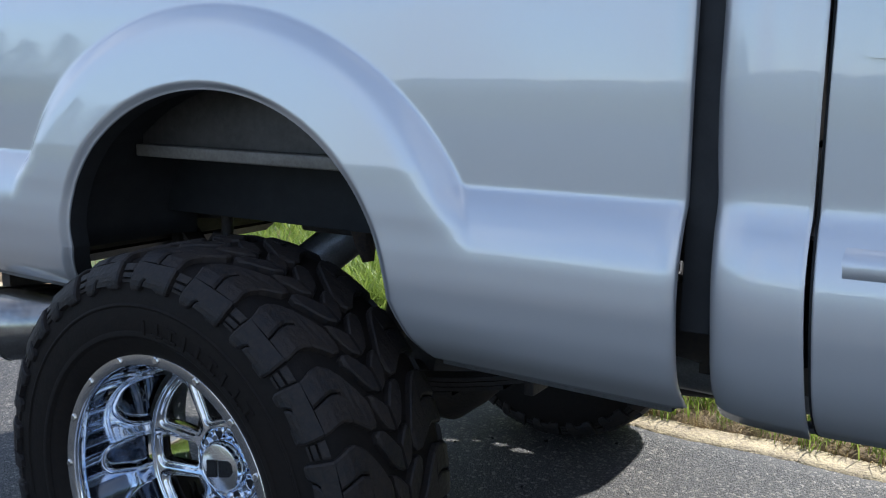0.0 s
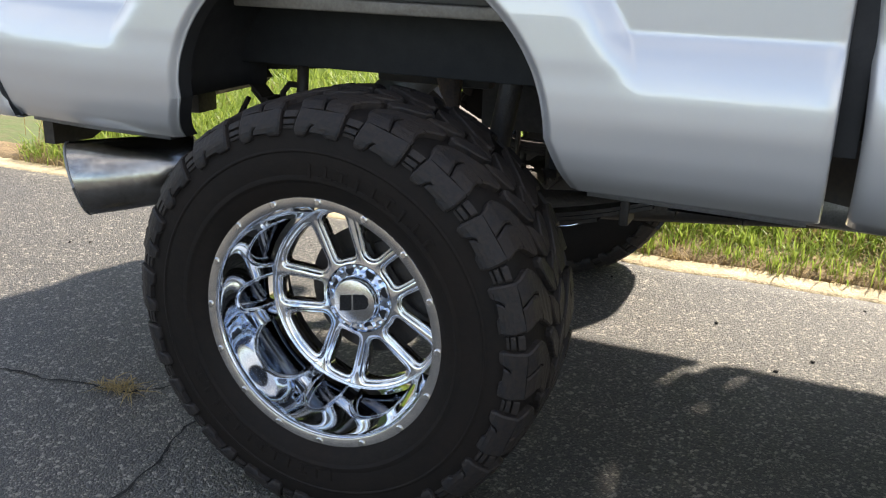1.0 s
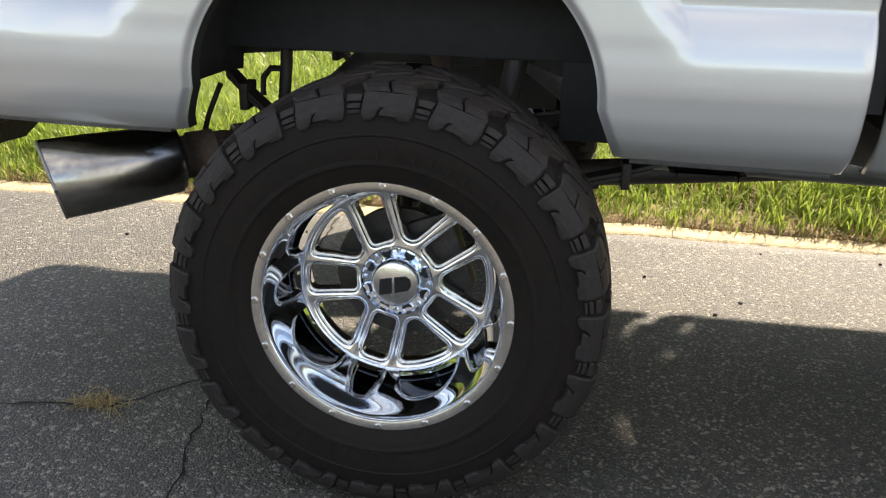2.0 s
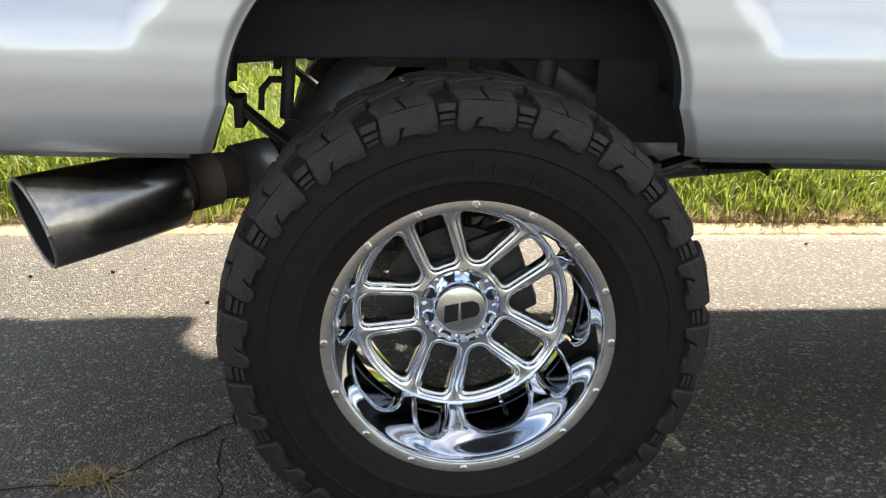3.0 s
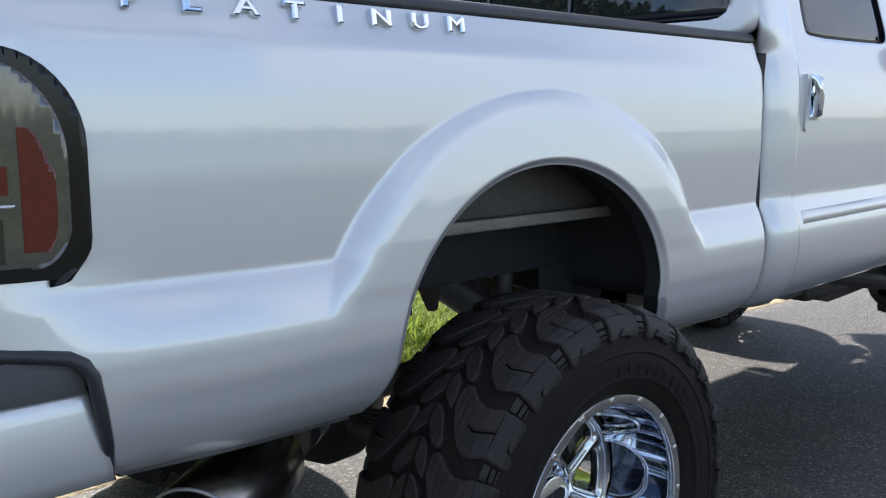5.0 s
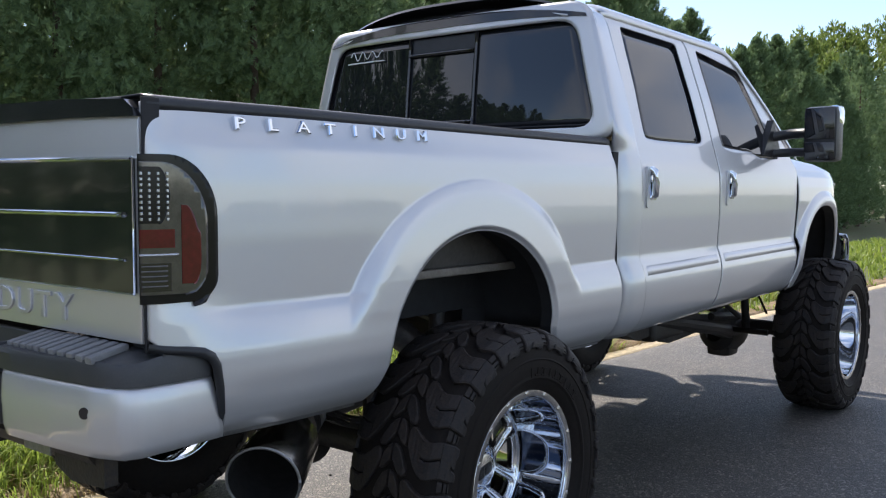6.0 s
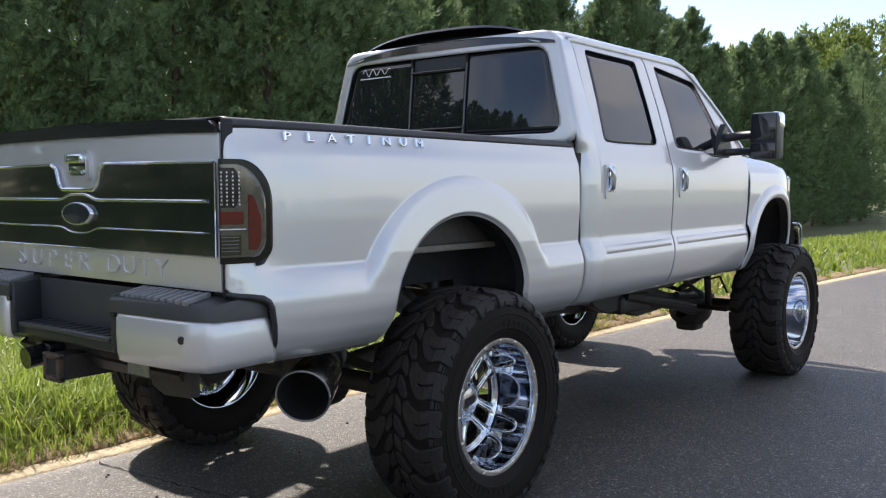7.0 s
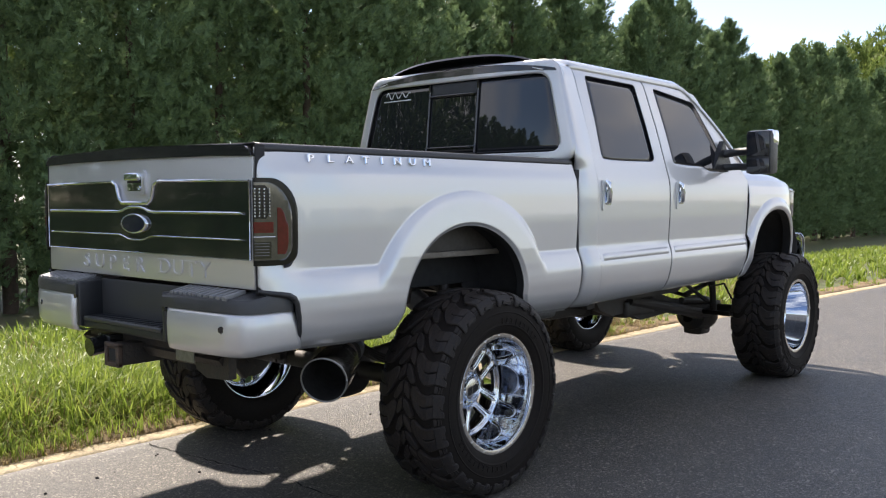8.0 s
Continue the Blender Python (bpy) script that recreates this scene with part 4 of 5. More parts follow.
    cap = part("center_cap", join(lathe([(D + 0.022, 0.0655), (D - 0.004, 0.0635), (D - 0.024, 0.0600), (D - 0.030, 0.0560)], 48), lathe([(D - 0.030, 0.0560), (D - 0.0285, 0.0545)], 48)), CHROME, wheel, "chrome centre cap with a dark emblem", smooth=2)
    part("cap_face", lathe([(D - 0.0285, 0.0550), (D - 0.030, 0.052), (D - 0.0305, 0.0)], 48), BRUSHED, wheel)
    # emblem: two plain dark blocks
    e0, e1 = D - 0.0325, D - 0.0295
    st = [prism([(-0.043, -0.021), (-0.012, -0.021), (-0.003, 0.019), (-0.034, 0.019)], e0, e1, "y"),
          prism([(0.002, 0.019), (0.030, 0.018), (0.040, 0.009), (0.040, -0.008), (0.030, -0.019), (-0.004, -0.021)], e0, e1, "y")]
    em = part("cap_emblem", move(join(*st), pose(0, 0, 0, 0, 9, 0)), GLOSSBLACK, wheel, "plain black emblem blocks on the cap", smooth=False)
    for k in range(8):
        a = 2 * math.pi * (k + 0.5) / 8
        if k == 0:
            lug = part("lug_nut", lathe([(0.012, 0.0055), (-0.004, 0.0055), (-0.006, 0.004), (-0.006, 0.0)], 6), CHROME, wheel, smooth=2)
            hole = part("lug_pocket", lathe([(0.006, 0.0142), (-0.0045, 0.0142), (-0.0055, 0.0132), (-0.0045, 0.0122), (0.006, 0.0120)], 20), CHROME, wheel, "chrome lug pocket", smooth=2)
            # flat black disc colours in the shade within each pocket
            bore = part("lug_shade", lathe([(0.0005, 0.0124), (0.001, 0.0)], 16), GAPBLACK, wheel, "black disc for the shade inside a lug pocket", smooth=False)
            lg, hl, br = lug, hole, bore
        else:
            lg, hl, br = new("lug_nut", lug.data), new("lug_pocket", hole.data), new("lug_shade", bore.data)
            lg.parent = hl.parent = br.parent = wheel
        lg.matrix_local = pose(0.0775 * math.sin(a), D + 0.001, 0.0775 * math.cos(a))
        b = a + math.pi / 8
        hl.matrix_local = br.matrix_local = pose(0.0755 * math.sin(b), D + 0.0015, 0.0755 * math.cos(b))
    part("valve_stem", tube([(0.012, L + 0.180, -0.246), (0.012, L + 0.150, -0.238)], 0.0045, 8), CHROME, wheel)
    part("brake_disc", lathe([(0.085, 0.06), (0.085, 0.165), (0.11, 0.165), (0.11, 0.06)], 48), FRAME, wheel, "dark brake disc behind the spokes", smooth=2)
    part("hub_carrier", join(lathe([(0.05, 0.0), (0.05, 0.075), (0.15, 0.085), (0.15, 0.0)], 24), box(0.05, 0.17, 0.07, 0.14, -0.09, 0.12, 0.02)), FRAME, wheel, smooth=2)

    # tyre carcass
    half = [(0.160, 0.291), (0.172, 0.302), (0.186, 0.325), (0.194, 0.355), (0.1955, 0.39), (0.192, 0.425), (0.183, 0.458), (0.168, 0.481), (0.145, 0.493), (0.10, 0.497), (0.0, 0.499)]
    prof = [(-v, r) for v, r in half] + [(v, r) for v, r in half[::-1][1:]]
    ring = [(-0.1905, 0.338), (-0.1957, 0.345), (-0.1960, 0.349), (-0.1945, 0.356)]
    tyre = part("tyre", lathe(prof, 144), RUBBER, wheel, "black mud-terrain tyre")
    part("sidewall_rib", join(lathe(ring, 96), lathe([(-0.1945, 0.404), (-0.1968, 0.407), (-0.1968, 0.409), (-0.194, 0.413)], 96)), RUBBER, wheel, "raised rings on the sidewall", smooth=2)

    # worn raised writing on the sidewall, as plain low bars
    bars = []
    for a0, n in ((0.35, 9), (3.4, 12)):
        for k in range(n):
            a = a0 + 0.105 * k
            for r0, r1, w in ((0.350, 0.382, 0.008), (0.352, 0.358, 0.034), (0.375, 0.381, 0.030))[:1 + (k * 7 % 3)]:
                bars.append(move(box(-w / 2, w / 2, -0.1975, -0.190, r0, r1, 0.002), pose(0, 0, 0, 0, math.degrees(a), 0)))
    for geo in bars:
        part("sidewall_bar", geo, RUBBER, wheel, smooth=False)

    # tread: blocks laid on the carcass, given by angle edges along the profile
    pp = np.array(prof)
    seg = np.r_[0, np.cumsum(np.hypot(*np.diff(pp, axis=0).T))]
    mid = seg[-1] / 2

    def on(s, a, h):
        # s: distance from the crown towards the outer side
        q = mid - s
        v, r = np.interp(q, seg, pp[:, 0]), np.interp(q, seg, pp[:, 1])
        v2, r2 = np.interp(q + 0.012, seg, pp[:, 0]), np.interp(q + 0.012, seg, pp[:, 1])
        v1, r1 = np.interp(q - 0.012, seg, pp[:, 0]), np.interp(q - 0.012, seg, pp[:, 1])
        t = np.array([v2 - v1, r2 - r1])
        t = t / np.linalg.norm(t)
        nv, nr = -t[1], t[0]
        v, r = v + nv * h, r + nr * h
        return (r * math.sin(a), v, r * math.cos(a))

    def block(st, h, cut=None):
        """st: rows of (s, left angle, right angle, height factor)."""
        rows = []
        for i, (s, a0, a1, k) in enumerate(st):
            c = 0.006 / 0.5
            rows.append([on(s, a0, -0.004), on(s, a0 + 0.2 * c, h * k * 0.8), on(s, a0 + c, h * k), on(s, a1 - c, h * k), on(s, a1 - 0.2 * c, h * k * 0.8), on(s, a1, -0.004)])
        v, f = grid(rows, flip=True)
        n = len(rows)
        return v, f + [tuple(range(6)), tuple(range(6 * n - 1, 6 * n - 7, -1))]
    N = 20
    P = 2 * math.pi / N
    H = 0.0155
    kinds = [
        # shoulder plate with two teeth on the sidewall
        [[(0.1665, 0.05, 0.76, 1), (0.1850, 0.03, 0.77, 0.95), (0.1937, 0.02, 0.77, 0.9)], [(0.1940, 0.02, 0.33, 0.9), (0.2012, 0.01, 0.27, 0.85), (0.2098, 0.0, 0.24, 0.75)], [(0.1940, 0.345, 0.77, 0.9), (0.2012, 0.285, 0.77, 0.85), (0.2098, 0.255, 0.75, 0.75)],
         [(0.2100, 0.0, 0.24, 0.75), (0.2154, 0.01, 0.21, 0.65), (0.2198, 0.03, 0.17, 0.5)],
         [(0.2100, 0.46, 0.75, 0.75), (0.2142, 0.50, 0.75, 0.65), (0.2179, 0.53, 0.73, 0.5)]],
        # low steps in the gap between two plates
        [[(0.1680, 0.79, 1.03, 0.62), (0.1810, 0.79, 1.01, 0.58)], [(0.1860, 0.79, 1.00, 0.5), (0.1950, 0.79, 1.0, 0.42)], [(0.1987, 0.79, 0.99, 0.36), (0.2043, 0.79, 0.99, 0.28)]],
        # long bent ridge from the shoulder to a blunt tip, split along its length
        [[(0.043, 0.68, 0.84, 0.7), (0.052, 0.54, 0.93, 0.95), (0.068, 0.36, 0.93, 1), (0.087, 0.17, 0.83, 1), (0.1045, 0.04, 0.75, 1)],
         [(0.105, 0.035, 0.37, 1), (0.122, -0.03, 0.33, 1), (0.140, -0.02, 0.35, 1), (0.156, 0.03, 0.39, 1), (0.166, 0.05, 0.41, 1)],
         [(0.105, 0.385, 0.75, 0.9), (0.122, 0.345, 0.71, 0.9), (0.140, 0.365, 0.72, 0.9), (0.156, 0.405, 0.76, 0.94), (0.166, 0.425, 0.77, 0.98)]],
        # two long drop-shaped blocks beside the crown
        [[(0.004, 0.24, 0.56, 1), (0.022, 0.08, 0.50, 1), (0.036, -0.02, 0.38, 1), (0.050, -0.04, 0.22, 1), (0.060, 0.0, 0.10, 0.8)]],
        [[(0.004, 0.72, 1.06, 1), (0.020, 0.60, 1.00, 1), (0.032, 0.54, 0.86, 1), (0.041, 0.53, 0.66, 0.85)]],
    ]
    blocks = []
    for sd in (1, -1):
        sh = -0.14 * P if sd > 0 else 0.36 * P
        for kind in kinds:
            v, f = join(*[block([(sd * s, a0 * P + sh, a1 * P + sh, k) for s, a0, a1, k in rows], H) for rows in kind])
            blocks.append((v, f if sd > 0 else [tuple(reversed(q)) for q in f]))
    if detail:
        for i, bgeo in enumerate(blocks):
            ob = part("tread_block", bgeo, TREAD, wheel, smooth=False)
            for k in range(1, N):
                c = new("tread_block", ob.data)
                c.parent = wheel
                c.matrix_local = pose(0, 0, 0, 0, 360 / N * k, 0)
    else:
        allb = []
        for bgeo in blocks:
            for k in range(N):
                allb.append(move(bgeo, pose(0, 0, 0, 0, 360 / N * k, 0)))
        part("tread", join(*allb), TREAD, wheel, "chunky mud tread", smooth=False, kind="stuff")
    return wheel


def build_wheels():
    near = build_wheel(True)
    near.parent = truck
    near.matrix_local = pose(0, -MID, ZW, 0, -20.5, 0)
    plain = build_wheel(False)
    plain.parent = truck
    plain.matrix_local = pose(3.968, -MID - 0.028, ZW, 0, 17, 0)
    for x, y, turn in ((0, MID, 40), (3.968, MID + 0.028, 65)):
        copy_thing(plain, pose(x, y, ZW, 0, turn, 180))


def build_under():
    for s, _ in SIDE:
        pts = [(-1.28, 0.97), (-0.7, 1.03), (-0.35, 1.06), (0.25, 1.06), (0.55, 0.95), (0.85, 0.87), (1.2, 0.82), (3.2, 0.79), (3.6, 0.93), (4.5, 0.93)]
        rows = [[(x, s * (0.44 + dy), z + dz) for x, z in pts] for dy, dz in ((-0.035, -0.08), (0.035, -0.08), (0.035, 0.08), (-0.035, 0.08))]
        part("frame_rail", grid(rows, close_u=True), FRAME, truck, "black chassis rail", smooth=2)
        # leaf spring pack, shackle, shock
        arcp = lambda k: [(x, s * 0.50, 0.62 + (0.93 if x < 0 else 0.27) * x * x - 0.012 * k) for x in np.linspace(-0.70 + 0.13 * k, 0.76 - 0.14 * k, 24)]
        leaves = []
        for k in range(4):
            p = arcp(k)
            leaves.append(grid([[(x, y + dy, z + dz) for x, y, z in p] for dy, dz in ((-0.032, -0.005), (0.032, -0.005), (0.032, 0.005), (-0.032, 0.005))], close_u=True))
        part("leaf_spring", join(*leaves), FRAME, truck, "black leaf spring pack", smooth=2)
        part("spring_clamp", join(box(-0.10, 0.10, s * 0.50 - 0.05, s * 0.50 + 0.05, 0.50, 0.535), *[tube([(x, s * 0.50 + d, 0.47), (x, s * 0.50 + d, 0.70)], 0.009, 8) for x in (-0.06, 0.06) for d in (-0.043, 0.043)]), FRAME, truck, smooth=2)
        part("shackle", join(box(-0.735, -0.665, s * 0.455, s * 0.462, 0.98, 1.12), box(-0.735, -0.665, s * 0.538, s * 0.545, 0.98, 1.12), tube([(-0.70, s * 0.44, 1.05), (-0.70, s * 0.56, 1.05)], 0.022, 12)), FRAME, truck, smooth=2)
        [part("spring_clip", box(x - 0.012, x + 0.012, s * 0.50 - 0.042, s * 0.50 + 0.042, z - 0.045, z + 0.03, 0.004), FRAME, truck) for x, z in ((-0.52, 0.86), (-0.36, 0.735), (0.55, 0.70))]
        part("hanger_bar", join(tube([(-0.39, s * 0.53, 1.08), (-0.395, s * 0.53, 0.95), (-0.405, s * 0.53, 0.84)], 0.017, 10), tube([(-0.40, s * 0.53, 0.935), (-0.44, s * 0.53, 0.935), (-0.462, s * 0.53, 0.91), (-0.465, s * 0.53, 0.86)], 0.009, 8)), FRAME, truck)
        part("axle_bracket", box(-0.20, 0.14, s * 0.42 - 0.03, s * 0.42 + 0.03, 0.955, 1.0, 0.012), FRAME, truck, "dark bracket under the chassis rail", smooth=2)
        part("bump_stop", tube([(0.03, s * 0.47, 1.0), (0.035, s * 0.47, 0.95), (0.045, s * 0.47, 0.90)], [0.04, 0.03, 0.016], 10), RUST, truck, "brown tapered bump stop", smooth=2)
        part("front_hanger", join(box(0.68, 0.84, s * 0.45, s * 0.55, 0.72, 0.84, 0.02)), FRAME, truck)
        part("shock_absorber", join(tube([(0.16, s * 0.60, 0.50), (0.20, s * 0.58, 0.78)], 0.018, 10), tube([(0.195, s * 0.58, 0.72), (0.25, s * 0.56, 1.06)], 0.030, 12)), FRAME, truck, "dark shock absorber", smooth=2)
    part("rear_axle", join(tube([(0, -0.86, ZW), (0, -0.3, ZW), (0, 0.3, ZW), (0, 0.86, ZW)], [0.05, 0.052, 0.052, 0.05], 16),
         lathe([(-0.16, 0.05), (-0.14, 0.13), (-0.04, 0.175), (0.06, 0.17), (0.15, 0.10), (0.2, 0.05)], 24, "x", (0, 0, ZW))), FRAME, truck, "black rear axle with differential", smooth=2)
    part("front_axle", join(tube([(3.968, -0.86, ZW), (3.968, 0.86, ZW)], 0.05, 16), lathe([(-0.20, 0.06), (-0.14, 0.13), (0.0, 0.165), (0.10, 0.15), (0.18, 0.06)], 20, "x", (3.95, -0.30, 0.455)),
         box(3.84, 4.04, -0.39, -0.21, 0.275, 0.47, 0.04)), FRAME, truck, "black front axle with differential", smooth=2)
    for s in (-1, 1):
        part("radius_arm", join(tube([(3.93, s * 0.42, 0.46), (3.2, s * 0.44, 0.58), (2.5, s * 0.44, 0.70)], [0.035, 0.045, 0.035], 10), tube([(3.93, s * 0.42, 0.57), (3.35, s * 0.44, 0.63)], 0.025, 8)), FRAME, truck, smooth=2)
        plate = [(2.05, 0.74), (2.12, 0.66), (2.30, 0.60), (2.49, 0.61), (2.73, 0.53), (2.90, 0.535), (3.16, 0.545), (3.53, 0.485), (3.75, 0.43), (4.02, 0.41), (4.20, 0.45), (4.15, 0.56), (3.88, 0.60), (3.50, 0.625), (3.24, 0.655), (2.90, 0.74), (2.40, 0.80)]
        part("drop_bracket", prism(plate, s * 0.385 - 0.035, s * 0.385 + 0.035, "y"), FRAME, truck, "heavy dark arm and drop bracket", smooth=2)
        part("brake_line", tube([(3.98, s * 0.60, 0.60), (3.86, s * 0.58, 0.74), (3.72, s * 0.52, 0.72), (3.60, s * 0.48, 0.88)], 0.009, 8), FRAME, truck)
        part("track_bar", tube([(3.50, s * 0.40, 0.66), (3.78, s * 0.46, 0.74), (4.12, s * 0.50, 0.90)], 0.022, 8), FRAME, truck)
        part("front_link", tube([(3.70, s * 0.50, 0.60), (3.25, s * 0.46, 0.82)], 0.016, 8), FRAME, truck)
        part("front_shock", tube([(3.80, s * 0.52, 0.48), (3.76, s * 0.50, 1.0)], 0.028, 10), FRAME, truck)
    part("steering_link", join(tube([(3.72, -0.70, 0.50), (3.72, 0.66, 0.52)], 0.02, 8), tube([(4.12, -0.60, 0.48), (4.14, 0.30, 0.66)], 0.018, 8)), FRAME, truck)
    part("drive_shaft", tube([(0.16, 0, 0.53), (1.75, 0, 0.68)], 0.045, 14), FRAME, truck)
    part("front_drive_shaft", tube([(3.8, -0.2, 0.53), (2.6, -0.15, 0.68)], 0.03, 12), FRAME, truck)
    part("gearbox", join(box(2.15, 3.3, -0.22, 0.22, 0.62, 0.92, 0.06), box(1.75, 2.25, -0.25, 0.20, 0.60, 0.86, 0.06), box(2.3, 2.9, -0.14, 0.14, 0.56, 0.66, 0.04)), FRAME, truck, "dark gearbox and transfer case", smooth=2)
    part("skid_plate", box(2.45, 2.9, -0.45, 0.45, 0.568, 0.70, 0.03), FRAME, truck)
    part("fuel_tank", box(1.2, 2.35, 0.18, 0.62, 0.66, 0.90, 0.06), FRAME, truck, smooth=2)
    for x0, x1, w, z0, z1 in ((1.95, 2.05, 0.42, 0.68, 0.76), (-0.75, -0.68, 0.42, 0.98, 1.08), (0.9, 0.98, 0.42, 0.74, 0.86), (-1.27, -1.2, 0.5, 0.78, 0.92)):
        part("cross_member", box(x0, x1, -w, w, z0, z1), FRAME, truck)
    # exhaust: pipe over the axle and a wide polished tip
    axis = Vector((0.82, 0.57, 0.09)).normalized()
    c = Vector((-0.916, -0.877, 0.677))
    tip = []
    a = axis.cross(Vector((0, 0, 1))).normalized()
    b = a.cross(axis)
    for d, r in ((0.0, 0.099), (0.0, 0.103), (0.006, 0.105), (0.10, 0.103), (0.22, 0.097), (0.315, 0.091), (0.325, 0.084), (0.335, 0.06)):
        row = []
        for k in range(48):
            t = 2 * math.pi * k / 48
            slant = -0.16 * r * math.sin(t) * (1 - d / 0.335)
            row.append(c + axis * (d + slant) + r * (math.cos(t) * a + math.sin(t) * b))
        tip.append(row)
    ex = part("exhaust", grid(tip, close_v=True), STEEL, truck, "wide polished exhaust tip", smooth=2)
    inside = []
    for d, r in ((0.0, 0.099), (0.03, 0.098), (0.30, 0.084), (0.31, 0.0)):
        inside.append([c + axis * (d - 0.16 * r * math.sin(2 * math.pi * k / 48) * (1 - d / 0.335)) + r * (math.cos(2 * math.pi * k / 48) * a + math.sin(2 * math.pi * k / 48) * b) for k in range(48)])
    rim = [c + axis * (-0.002 - 0.16 * 0.102 * math.sin(2 * math.pi * k / 48)) + 0.102 * (math.cos(2 * math.pi * k / 48) * a + math.sin(2 * math.pi * k / 48) * b) for k in range(49)]
    part("tip_rim", tube(rim, 0.0042, 8), ALUM, ex, "bright rolled rim of the tip")
    part("tip_inside", grid(inside, close_v=True, flip=True), SOOT, ex, "sooty inside of the tip")
    e = c + axis * 0.32
    part("exhaust_pipe", tube([e, e + axis * 0.05, e + axis * 0.12, (-0.49, -0.46, 0.68), (-0.42, -0.38, 0.72), (-0.37, -0.33, 0.76)], 0.058, 16), RUST, ex, "dull brown exhaust pipe")
    part("grey_pipe", tube([(-0.38, -0.335, 0.755), (-0.31, -0.28, 0.82), (-0.21, -0.20, 0.92), (-0.14, -0.17, 0.985), (0.0, -0.16, 1.01), (0.22, -0.17, 1.0), (0.45, -0.2, 0.84), (0.62, -0.24, 0.71), (1.7, -0.26, 0.70)], 0.066, 18), ALUM, ex, "dull grey pipe over the axle")
    part("heat_shield", box(-0.03, 0.34, -0.04, -0.028, 0.768, 1.02, 0.004), LINER, ex, "dull brown shield plate above the axle")
    part("pipe_clamp", tube([e + axis * 0.03, e + axis * 0.10], 0.066, 16), RUST, ex)
    part("pipe_sleeve", tube([e + axis * 0.16, e + axis * 0.25], 0.068, 16), ALUM, ex, "grey sleeve on the exhaust pipe")
    part("hanger", tube([(-0.62, -0.60, 0.74), (-0.62, -0.55, 0.80), (-0.60, -0.5, 0.88)], 0.008, 8), FRAME, ex)


build_bed()
build_tail()
build_bumper()
build_cab()
build_wheels()
build_under()


# ---- ground ----
def asphalt():
    m = bpy.data.materials.new("asphalt")
    m.use_nodes = True
    n, l = m.node_tree.nodes, m.node_tree.links
    b = n["Principled BSDF"]
    co = n.new("ShaderNodeTexCoord")
    v = n.new("ShaderNodeTexVoronoi")
    v.inputs["Scale"].default_value = 190
    v2 = n.new("ShaderNodeTexVoronoi")
    v2.inputs["Scale"].default_value = 95
    big = n.new("ShaderNodeTexNoise")
    big.inputs["Scale"].default_value, big.inputs["Detail"].default_value, big.inputs["Roughness"].default_value = 1.7, 10, 0.68
    for t in (v, v2, big):
        l.new(co.outputs["Object"], t.inputs["Vector"])
    stone = n.new("ShaderNodeValToRGB")
    e = stone.color_ramp.elements
    e[0].position, e[0].color = 0.25, (0.037, 0.036, 0.036, 1)
    e[1].position, e[1].color = 0.97, (0.23, 0.212, 0.188, 1)
    x = e.new(0.6)
    x.color = (0.067, 0.063, 0.057, 1)
    x = e.new(0.85)
    x.color = (0.088, 0.083, 0.076, 1)
    sep = n.new("ShaderNodeSeparateColor")
    l.new(v.outputs["Color"], sep.inputs["Color"])
    l.new(sep.outputs["Red"], stone.inputs["Fac"])
    mul = n.new("ShaderNodeMix")
    mul.data_type, mul.blend_type = "RGBA", "MULTIPLY"
    mul.inputs["Factor"].default_value = 1.0
    patch = n.new("ShaderNodeValToRGB")
    patch.color_ramp.elements[0].position, patch.color_ramp.elements[0].color = 0.36, (0.78, 0.775, 0.77, 1)
    patch.color_ramp.elements[1].position, patch.color_ramp.elements[1].color = 0.66, (1.10, 1.05, 0.97, 1)
    l.new(big.outputs["Fac"], patch.inputs["Fac"])
    sep2, pick, pale = n.new("ShaderNodeSeparateColor"), n.new("ShaderNodeMapRange"), n.new("ShaderNodeMix")
    pale.data_type = "RGBA"
    pick.inputs["From Min"].default_value, pick.inputs["From Max"].default_value, pick.inputs["To Max"].default_value = 0.91, 0.95, 0.8
    pale.inputs["B"].default_value = (0.31, 0.29, 0.255, 1)
    l.new(v2.outputs["Color"], sep2.inputs["Color"])
    l.new(sep2.outputs["Green"], pick.inputs["Value"])
    l.new(pick.outputs["Result"], pale.inputs["Factor"])
    l.new(stone.outputs["Color"], pale.inputs["A"])
    l.new(pale.outputs["Result"], mul.inputs["A"])
    l.new(patch.outputs["Color"], mul.inputs["B"])
    l.new(mul.outputs["Result"], b.inputs["Base Color"])
    b.inputs["Roughness"].default_value = 0.55
    b.inputs["Specular IOR Level"].default_value = 0.65
    bp = n.new("ShaderNodeBump")
    bp.inputs["Strength"].default_value, bp.inputs["Distance"].default_value = 0.75, 0.006
    add = n.new("ShaderNodeMath")
    add.operation = "ADD"
    l.new(v.outputs["Distance"], add.inputs[0])
    l.new(v2.outputs["Distance"], add.inputs[1])
    inv = n.new("ShaderNodeMath")
    inv.operation = "MULTIPLY"
    inv.inputs[1].default_value = -1.0
    l.new(add.outputs[0], inv.inputs[0])
    l.new(inv.outputs[0], bp.inputs["Height"])
    l.new(bp.outputs["Normal"], b.inputs["Normal"])
    return m


